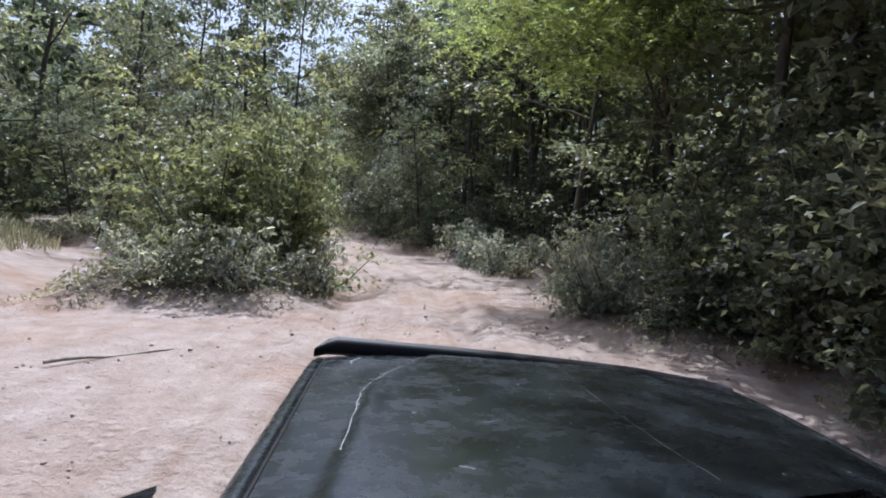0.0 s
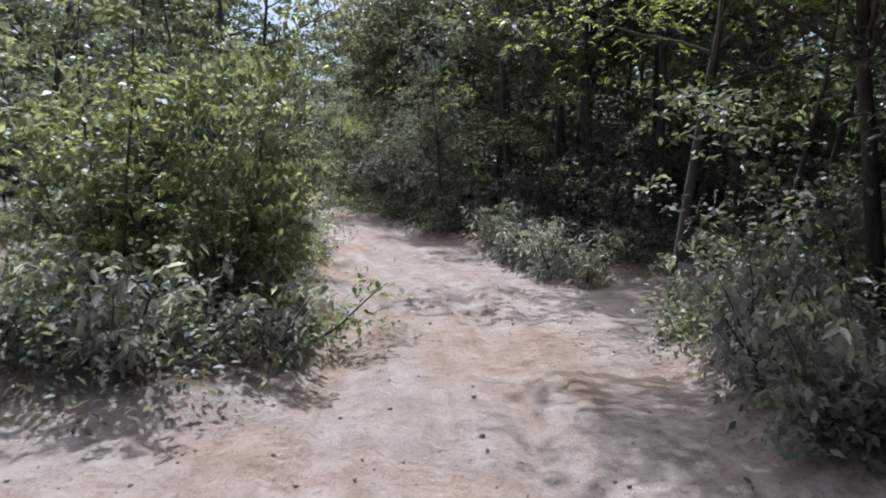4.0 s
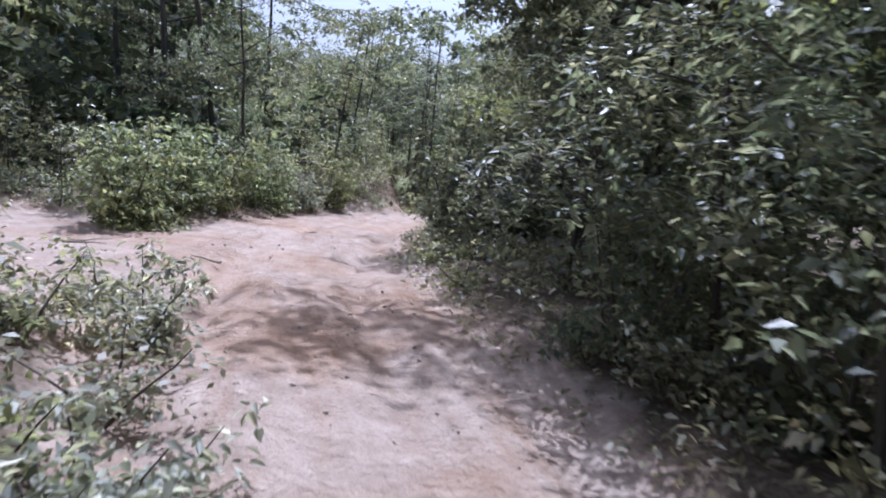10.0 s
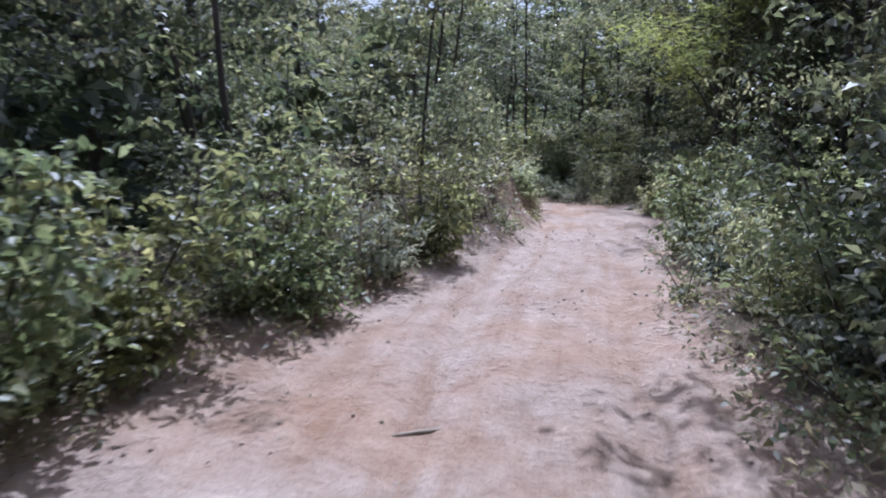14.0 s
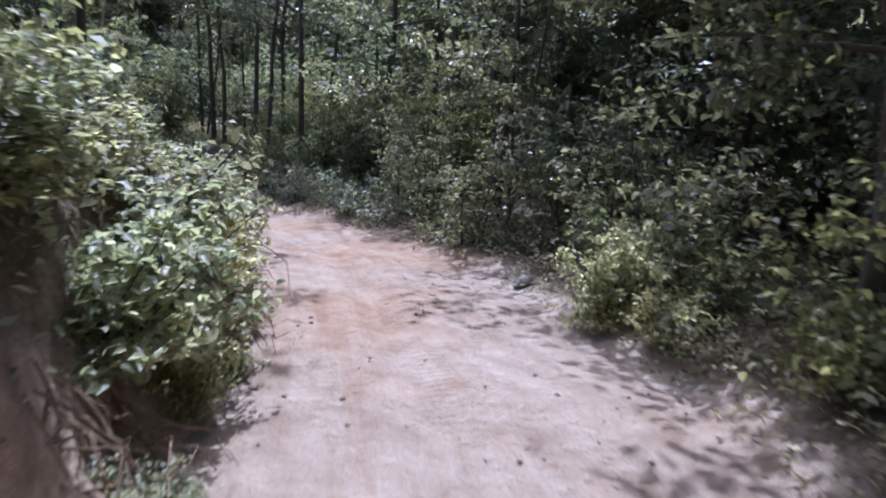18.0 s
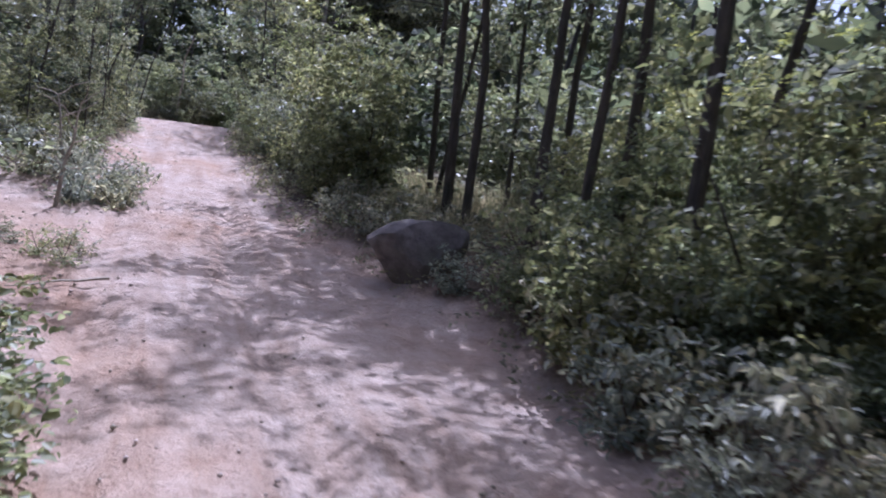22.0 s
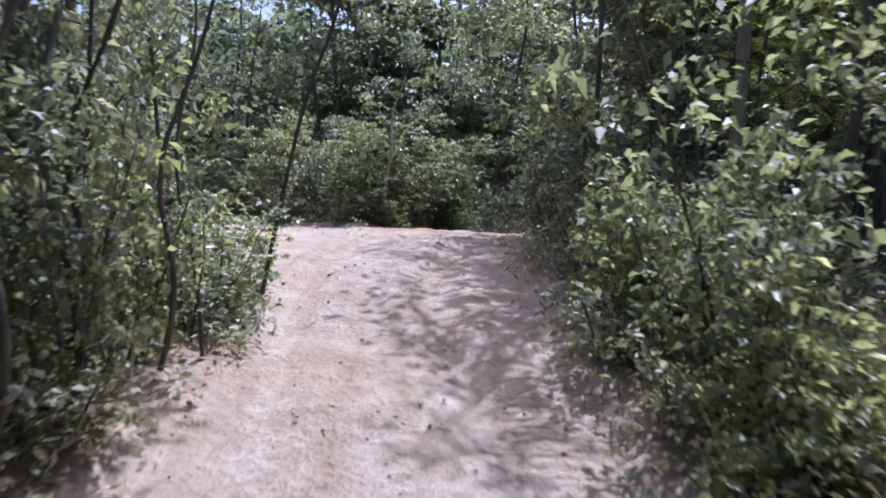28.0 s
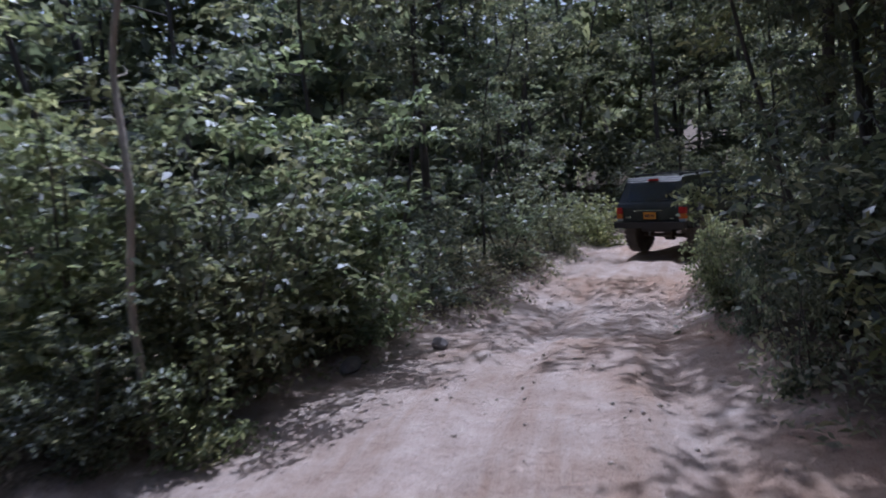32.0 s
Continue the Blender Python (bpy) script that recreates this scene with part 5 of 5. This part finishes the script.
def prism(profile, x0, x1, pinch=None):
    """A side profile of (y, z) drawn out across x; pinch(z) gives the half width at a height."""
    bm = bmesh.new()
    rows = []
    for x in (x0, x1):
        rows.append([bm.verts.new(((pinch(z) if x > 0 else -pinch(z)) if pinch else x, y, z)) for y, z in profile])
    n = len(profile)
    bm.faces.new(rows[0])
    bm.faces.new(list(reversed(rows[1])))
    for i in range(n):
        bm.faces.new((rows[0][i], rows[0][(i + 1) % n], rows[1][(i + 1) % n], rows[1][i]))
    bmesh.ops.triangulate(bm, faces=[f for f in bm.faces if len(f.verts) > 4])
    return bm


def ring(profile, n=32, axis_x=True):
    """A body turned about the x axis from (radius, x) pairs."""
    bm = bmesh.new()
    rows = [[bm.verts.new((x, r * math.cos(2 * math.pi * k / n), r * math.sin(2 * math.pi * k / n))) for r, x in profile] for k in range(n)]
    for k in range(n):
        a, b = rows[k], rows[(k + 1) % n]
        for i in range(len(profile) - 1):
            bm.faces.new((a[i], a[i + 1], b[i + 1], b[i]))
    return bm


def arch(yc, r, z0):
    return [(yc + r * math.cos(a), max(z0, 0.42 + r * math.sin(a))) for a in [math.pi * k / 8 for k in range(9)]]


def wheel(parent, x, y, out, big=1.0):
    w = new("wheel")
    w.parent = parent
    w.matrix_basis = pose(x, y, 0.4 * big, 0, 0, 0 if out > 0 else 180)
    w.scale = (big, big, big)
    tyre = ring([(0.2, -0.11), (0.3, -0.135), (0.37, -0.125), (0.395, -0.09), (0.395, 0.09), (0.37, 0.125), (0.3, 0.135), (0.2, 0.11), (0.2, -0.11)])
    for k in range(26):                                             # tread lugs
        a = 2 * math.pi * k / 26
        for x0, x1, da in ((-0.125, -0.02, 0.0), (0.02, 0.125, 0.12)):
            c, s = math.cos(a + da), math.sin(a + da)
            vs = []
            for r in (0.388, 0.41):
                for t in (-0.03, 0.03):
                    vs += [tyre.verts.new((xx, r * c - t * s, r * s + t * c)) for xx in (x0, x1)]
            for f in ((4, 5, 7, 6), (0, 4, 6, 2), (1, 3, 7, 5), (0, 1, 5, 4), (2, 6, 7, 3)):
                tyre.faces.new([vs[i] for i in f])
    tyre_ob = bm_part("tyre", tyre, RUBBER, w, "knobbly dusty off-road tyre")
    rim = ring([(0.0, 0.05), (0.07, 0.055), (0.08, 0.03), (0.15, 0.02), (0.17, 0.06), (0.2, 0.09), (0.205, 0.1), (0.205, -0.1), (0.0, -0.1)], 24)
    bm_part("rim", rim, STEEL, w)
    return w


def suv(name, label, paint, lift=0.08, wt=0.38, pillar=0.0, wb=0.92, wide=0.84, top=1.58, arches=True, big=1.0):
    """A boxy off-road wagon: y forward, standing on z = 0 at its middle."""
    root = tagged(new(name), label, "car")
    z = lift
    lower = [(-2.08, 0.52 + z), (-1.73, 0.45 + z)] + [(y, q + z) for y, q in reversed(arch(-1.27, 0.44, 0.42))] + [(-0.8, 0.42 + z), (0.8, 0.42 + z)] \
        + [(y, q + z) for y, q in reversed(arch(1.27, 0.44, 0.42))] + [(1.75, 0.5 + z), (2.02, 0.55 + z), (2.04, 0.9 + z), (wb - 0.06, 0.96 + z), (-2.06, 1.02 + z), (-2.1, 0.9 + z)]
    body = bm_part("body", prism(lower, -wide, wide), paint, root, "", 0.03)
    waist = lambda q: 0.82 - 0.15 * max(0.0, (q - 1.0 - z) / 0.56)
    bm_part("cabin", prism([(-2.06, 1.0 + z), (-1.9, top - 0.08 + z), (-1.82, top - 0.02 + z), (wt - 0.18, top + z), (wt, top - 0.06 + z), (wb, 1.0 + z)], -0.8, 0.8, waist), paint, root, "", 0.025)
    # windows, set just proud of the cabin
    def pane(nm, pts, label=""):
        bm = bmesh.new()
        vs = [bm.verts.new(p) for p in pts]
        bm.faces.new(vs)
        ex = bmesh.ops.extrude_face_region(bm, geom=list(bm.faces))
        nrm = (Vector(pts[1]) - Vector(pts[0])).cross(Vector(pts[2]) - Vector(pts[0])).normalized()
        for v in [g for g in ex["geom"] if isinstance(g, bmesh.types.BMVert)]:
            v.co += nrm * 0.012
        return bm_part(nm, bm, GLASS, root, label, 0.004)
    rear = lambda q: -2.06 + 0.16 * (q - 1.0 - z) / (top - 1.08)
    pane("rear_window", [(-0.6, rear(1.04 + z) - 0.006, 1.04 + z), (0.6, rear(1.04 + z) - 0.006, 1.04 + z), (0.54, rear(top - 0.14 + z) - 0.006, top - 0.14 + z), (-0.54, rear(top - 0.14 + z) - 0.006, top - 0.14 + z)], "dark tinted rear window")
    slope = lambda q: wb + (wt - wb) * (q - 1.0) / (top - 1.06) + 0.008
    pane("windscreen", [(0.62, slope(1.05), 1.05 + z), (-0.62, slope(1.05), 1.05 + z), (-0.56, slope(top - 0.09), top - 0.09 + z), (0.56, slope(top - 0.09), top - 0.09 + z)])
    for s in (-1, 1):
        for y0, y1, y2, y3 in ((-1.88, -1.22, -1.22, -1.8), (-1.12, pillar - 0.24, pillar - 0.24, -1.12), (pillar - 0.14, slope(1.06) - 0.1, slope(top - 0.12) - 0.08, pillar - 0.14)):
            pts = [(s * (waist(1.06 + z) + 0.006), y0, 1.06 + z), (s * (waist(1.06 + z) + 0.006), y1, 1.06 + z), (s * (waist(top - 0.12 + z) + 0.006), y2, top - 0.12 + z), (s * (waist(top - 0.12 + z) + 0.006), y3, top - 0.12 + z)]
            pane("side_window", pts if s > 0 else pts[::-1])
    # roof rack
    for s in (-1, 1) if arches else ():
        bm_part("roof_rail", box(s * 0.55 - 0.018, s * 0.55 + 0.018, -1.75, pillar - 0.1, 1.6 + z, 1.63 + z), PLASTIC, root, "", 0.006)
        for y in (-1.7, -0.95, pillar - 0.15):
            bm_part("rail_foot", box(s * 0.55 - 0.02, s * 0.55 + 0.02, y - 0.04, y + 0.04, 1.57 + z, 1.605 + z), PLASTIC, root)
    for y in (-1.45, pillar - 0.45) if arches else ():
        bm_part("cross_bar", box(-0.55, 0.55, y - 0.02, y + 0.02, 1.625 + z, 1.645 + z), PLASTIC, root, "", 0.004)
    # rear end
    bm_part("tailgate_seam", box(-0.66, 0.66, -2.112, -2.1, 0.62 + z, 0.63 + z), PLASTIC, root)
    bm_part("rear_bumper", box(-0.86, 0.86, -2.24, -2.06, 0.46 + z, 0.6 + z), PLASTIC, root, "black plastic bumper with a pale worn top", 0.025)
    bm_part("tailgate_trim", box(-0.4, 0.32, -2.125, -2.1, 0.845 + z, 0.865 + z), CHROME, root, "chrome trim strip", 0.005)
    pl = bm_part("licence_plate", box(-0.15, 0.15, -2.128, -2.112, 0.66 + z, 0.81 + z), PLATE, root, "orange plate with dark bars", 0.004)
    for x0 in (-0.12, -0.075, -0.03, 0.03, 0.075):
        bm_part("plate_bar", box(x0, x0 + 0.03, -2.131, -2.127, 0.7 + z, 0.77 + z), INK, pl)
    bm_part("badge", box(-0.62, -0.48, -2.116, -2.108, 0.68 + z, 0.715 + z), CHROME, root, "", 0.003)
    bm_part("badge", box(0.48, 0.58, -2.116, -2.108, 0.66 + z, 0.685 + z), CHROME, root, "", 0.003)
    bm_part("wiper", box(0.02, 0.4, rear(1.1 + z) - 0.05, rear(1.1 + z) - 0.03, 1.07 + z, 1.085 + z), PLASTIC, root, "", 0.004)
    bm_part("brake_light", box(-0.12, 0.12, -1.945, -1.88, top - 0.08 + z, top - 0.045 + z), RED, root, "red high brake light", 0.006)
    for s in (-1, 1):
        a, b2 = sorted((s * (wide - 0.14), s * (wide + 0.005)))
        tl = bm_part("tail_light", box(a, b2, -2.125, -2.02, 0.78 + z, 0.92 + z), RED, root, "red tail light lens", 0.012)
        bm_part("indicator", box(a, b2, -2.125, -2.02, 0.67 + z, 0.777 + z), AMBER, tl, "amber lens", 0.012)
        bm_part("reversing_light", box(a, b2, -2.122, -2.02, 0.61 + z, 0.667 + z), WHITE_LENS, tl, "clear lens", 0.01)
        m = bm_part("mirror", box(*sorted((s * 0.86, s * 1.02)), pillar + 0.55, pillar + 0.64, 1.02 + z, 1.16 + z), PLASTIC, root, "", 0.02)
        bm_part("door_handle", box(*sorted((s * (wide - 0.005), s * (wide + 0.02))), -0.2, -0.04, 0.9 + z, 0.93 + z), PLASTIC, root, "", 0.006)
        bm_part("door_handle", box(*sorted((s * (wide - 0.005), s * (wide + 0.02))), -1.08, -0.92, 0.9 + z, 0.93 + z), PLASTIC, root, "", 0.006)
        for y in (-1.08, -0.18, 0.86):
            bm_part("door_seam", box(*sorted((s * (wide - 0.002), s * (wide + 0.003))), y - 0.006, y + 0.006, 0.5 + z, 1.0 + z), PLASTIC, root)
        bm_part("side_moulding", box(*sorted((s * (wide - 0.005), s * (wide + 0.02))), -0.8, 0.8, 0.62 + z, 0.7 + z), PLASTIC, root, "", 0.008)
        for yc in (-1.27, 1.27):                                     # wheel-arch flares
            bm = bmesh.new()
            prev = None
            for k in range(13):
                a2 = math.pi * k / 12
                cur = [bm.verts.new((s * xx, yc + rr * math.cos(a2), 0.44 + z + rr * math.sin(a2))) for xx, rr in ((0.835, 0.41), (0.93, 0.42), (0.935, 0.47), (0.84, 0.53))]
                if prev:
                    for i in range(3):
                        bm.faces.new((prev[i], prev[i + 1], cur[i + 1], cur[i]))
                prev = cur
            if arches:
                bm_part("arch_flare", bm, PLASTIC, root)
            wheel(root, s * (wide - 0.06), yc, s, big)
    # underside
    for y in (-1.27, 1.27):
        bm_part("axle", ring([(0.001, -0.66), (0.045, -0.66), (0.045, -0.12), (0.11, -0.1), (0.11, 0.1), (0.045, 0.12), (0.045, 0.66), (0.001, 0.66)], 14), STEEL, root).matrix_basis = pose(0, y, 0.4)
    bm_part("fuel_tank", box(-0.3, 0.45, -2.0, -1.45, 0.36 + z, 0.46 + z), PLASTIC, root, "", 0.03)
    for s in (-1, 1):
        v, q = tube([(s * 0.5, -1.32, 0.4), (s * 0.42, -1.5, 0.66 + z)], [0.025, 0.025], 8)
        part("shock_absorber", mesh_from("shock_absorber", v, q, 4, WHITE_LENS, True), root)
        bm_part("seat", box(s * 0.36 - 0.24, s * 0.36 + 0.24, -0.5, -0.34, 0.75 + z, 1.32 + z), SEAT, root, "", 0.04)
    # front end
    bm_part("front_bumper", box(-0.84, 0.84, 2.0, 2.16, 0.48 + z, 0.62 + z), PLASTIC, root, "", 0.025)
    bm_part("grille", box(-0.45, 0.45, 2.03, 2.05, 0.68 + z, 0.9 + z), PLASTIC, root, "", 0.006)
    for k in range(8):
        bm_part("grille_slot", box(-0.4 + 0.105 * k, -0.345 + 0.105 * k, 2.045, 2.055, 0.7 + z, 0.88 + z), CHROME, root)
    for s in (-1, 1):
        bm_part("headlight", box(*sorted((s * 0.5, s * 0.76)), 2.03, 2.06, 0.72 + z, 0.88 + z), WHITE_LENS, root, "", 0.01)
    # bonnet with its raised middle
    nx, ny = 40, 24
    gxs, gys = np.linspace(-0.69, 0.69, nx), np.linspace(wb + 0.01, 2.03, ny)
    hv = []
    for yy in gys:
        u = (yy - 0.93) / 1.1
        for xx in gxs:
            bx = xx * (1.0 - 0.05 * u)
            mid = 1.0 / (1 + math.exp((abs(xx) - (0.50 - 0.14 * u * u)) / 0.012)) * (1.0 if u < 0.93 else max(0.0, (1 - u) / 0.07))
            hv.append((bx, yy, 1.035 + z - 0.05 * u - 0.05 * u ** 6 - 0.04 * (abs(xx) / 0.69) ** 4 + 0.014 * mid))
    ix = np.arange(nx * ny).reshape(ny, nx)
    q = np.stack([ix[:-1, :-1], ix[:-1, 1:], ix[1:, 1:], ix[1:, :-1]], -1).ravel()
    bonnet = part("bonnet", mesh_from("bonnet", np.array(hv), q, 4, paint, True), root, "dusty scratched dark bonnet")
    return root, bonnet, z


own, bonnet, oz = suv("parked_suv", "dark green off-road wagon with a dusty scratched bonnet on the sand", PAINT, 0.0, -0.22, -0.36, 0.72, 0.655, 1.38, False)
own.matrix_world = pose(0.3, 0.33, -1.535, 0, 2.2, 0.5)


def on_bonnet(x, y):
    """Height of the bonnet: it falls to the front and to its sides, and its middle is pressed up a little."""
    u = (y - 0.72) / 1.34
    side = abs(x) / 0.7
    crease = 0.515 - 0.02 * u - 0.16 * max(0.0, u - 0.62) / 0.38
    mid = 1.0 / (1 + math.exp((abs(x) - crease) / 0.006)) * min(1.0, max(0.0, (1.0 - u) / 0.05))
    return 1.035 - 0.052 * u - 0.012 * u ** 8 - 0.028 * side ** 4 + 0.018 * mid


def bonnet_edge(v, u):
    """The plan of the bonnet: v across from left to right, u from its rear edge to its front."""
    left, right = -0.628 - 0.08 * u, 0.695 - 0.01 * u - 0.03 * u ** 6
    back, front = 0.66 + 0.12 * v + 0.27 * v ** 3, 2.065 - 0.05 * v ** 3 - 0.06 * max(0.0, v - 0.8) / 0.2
    return left + (right - left) * v, back + (front - back) * u


nx, ny = 150, 40
grid = [bonnet_edge(a / (nx - 1), b / (ny - 1)) for b in range(ny) for a in range(nx)]
verts = np.array([(x, y, on_bonnet(x, y)) for x, y in grid])
ix = np.arange(nx * ny).reshape(ny, nx)
bonnet.data = mesh_from("bonnet", verts, np.stack([ix[:-1, :-1], ix[:-1, 1:], ix[1:, 1:], ix[1:, :-1]], -1).ravel(), 4, PAINT, True)
# the wing beside it, across the shut line, and the far wing
for v, out, name in ((0.0, -1, "front_wing"), (1.0, 1, "front_wing")):
    rows = []
    for b in range(24):
        x, y = bonnet_edge(v, b / 23)
        z = on_bonnet(x, y)
        rows += [(x + out * dx, y + 0.01, z + dz) for dx, dz in ((0.012, -0.03), (0.013, -0.006), (0.035, -0.005), (0.055, -0.016), (0.066, -0.045), (0.068, -0.34))]
    wi = np.arange(24 * 6).reshape(24, 6)
    part(name, mesh_from(name, np.array(rows), np.stack([wi[:-1, :-1], wi[:-1, 1:], wi[1:, 1:], wi[1:, :-1]], -1).ravel(), 4, PAINT, True), own)
    line = np.array([(*bonnet_edge(v, b / 23), 0.0) for b in range(24)])
    line[:, 0] += out * 0.006
    line[:, 2] = [on_bonnet(*q[:2]) - 0.006 for q in line]
    part("shut_line", tubes("shut_line", [(line, np.full(24, 0.0065))], SMOKED, 6), own)
# the cowl behind the bonnet, with its wiper
rows = []
for a in range(20):
    x, y = bonnet_edge(a / 19, 0.0)
    rows += [(x, y - 0.008, on_bonnet(x, y) - 0.012), (x, y - 0.06, on_bonnet(x, y) - 0.02), (x, y - 0.3, on_bonnet(x, y) - 0.012)]
ci = np.arange(60).reshape(20, 3)
cowl = part("cowl", mesh_from("cowl", np.array(rows), np.stack([ci[:-1, :-1], ci[1:, :-1], ci[1:, 1:], ci[:-1, 1:]], -1).ravel(), 4, PLASTIC, True), own, "black plastic cowl below the windscreen")
for k, (x0, y0, x1, y1) in enumerate([(0.2, 0.7, 0.66, 0.98), (0.05, 0.68, 0.3, 0.76)]):
    p = np.array([(x0 + (x1 - x0) * t, y0 + (y1 - y0) * t, 1.045 - 0.02 * t) for t in np.linspace(0, 1, 6)])
    part("wiper", tubes("wiper", [(p, np.full(6, 0.008))], PLASTIC, 6), cowl)
# smoked deflector along the front edge, hooked round the left corner
dv = []
for k in range(41):
    v = -0.03 + 1.05 * k / 40
    x, y = bonnet_edge(min(max(v, 0.0), 1.0), 1.0)
    x += (v - min(max(v, 0.0), 1.0)) * 1.4
    y -= 0.05 * (max(0.0, -v) / 0.03) ** 1.5 + 0.05 * max(0.0, v - 1.0) / 0.02
    tall = (0.052 - 0.02 * max(v, 0.0)) * min(1.0, (v + 0.05) / 0.06)
    zb = 0.962 - 0.022 * max(0.0, v) ** 3
    for dy, dz in ((0.004, 0.004), (0.012, tall * 0.6), (0.028, tall), (0.034, tall - 0.003), (0.022, tall * 0.45), (0.012, -0.012)):
        dv.append((x, y + dy - 0.008, zb + dz))
di = np.arange(41 * 6).reshape(41, 6)
part("bug_deflector", mesh_from("bug_deflector", np.array(dv), np.stack([di[:-1], di[1:], np.roll(di[1:], -1, 1), np.roll(di[:-1], -1, 1)], -1).ravel(), 4, SMOKED, True), own, "black smoked plastic bug deflector")
# pale lines along the pressed creases, and pale scratches and chips in the paint
rs = np.random.default_rng(5)


def scratch(pts, r):
    q = np.array(pts, float)
    t, k = np.linspace(0, 1, 16), np.linspace(0, 1, len(q))
    x, y = np.interp(t, k, q[:, 0]) + rs.normal(0, 0.0015, 16), np.interp(t, k, q[:, 1])
    p = np.stack([x, y, [on_bonnet(a, b) for a, b in zip(x, y)]], 1)
    part("scratch", tubes("scratch", [(p, np.full(16, r) * rs.uniform(0.6, 1.2, 16))], PALE_MARK, 5), bonnet, "pale thin line on the paint")


# the first three follow the edges of the pressed creases, the rest are scratches
scratch([(-0.512, 0.97), (-0.52, 1.25), (-0.526, 1.48)], 0.0013)
scratch([(-0.526, 1.48), (-0.505, 1.6), (-0.468, 1.75), (-0.41, 1.9), (-0.347, 2.03)], 0.0009)
scratch([(0.074, 2.02), (0.1, 1.65), (0.124, 1.38), (0.165, 1.1), (0.205, 0.9)], 0.0004)
scratch([(-0.6, 1.86), (-0.607, 1.93), (-0.585, 1.99)], 0.002)
scratch([(-0.22, 1.17), (-0.18, 1.2)], 0.0012)
scratch([(-0.285, 0.88), (-0.255, 0.87)], 0.0014)
for k in range(60):
    x, y = rs.uniform(-0.6, 0.62), rs.uniform(0.95, 2.0)
    w = 0.0012 + 0.0028 * rs.uniform(0, 1) ** 4
    part("paint_chip", mesh_from("paint_chip", np.array([(x - w, y, on_bonnet(x, y) + 0.0008), (x, y - w * 1.6, on_bonnet(x, y) + 0.0008), (x + w, y, on_bonnet(x, y) + 0.0008), (x, y + w * 1.4, on_bonnet(x, y) + 0.0008)]), np.arange(4), 4, PALE_MARK), bonnet)

lead, lead_bonnet, _ = suv("suv", "dark green off-road wagon with roof rack standing on the sandy trail", PAINT_REAR, 0.2, big=1.12)
lead.matrix_world = pose(-32.1, 92.4, ground_z(-32.45, 91.2) - 0.02, -3, 0, -22)

for p in PROTOS:
    for o in (*p.children_recursive, p):
        bpy.data.objects.remove(o)
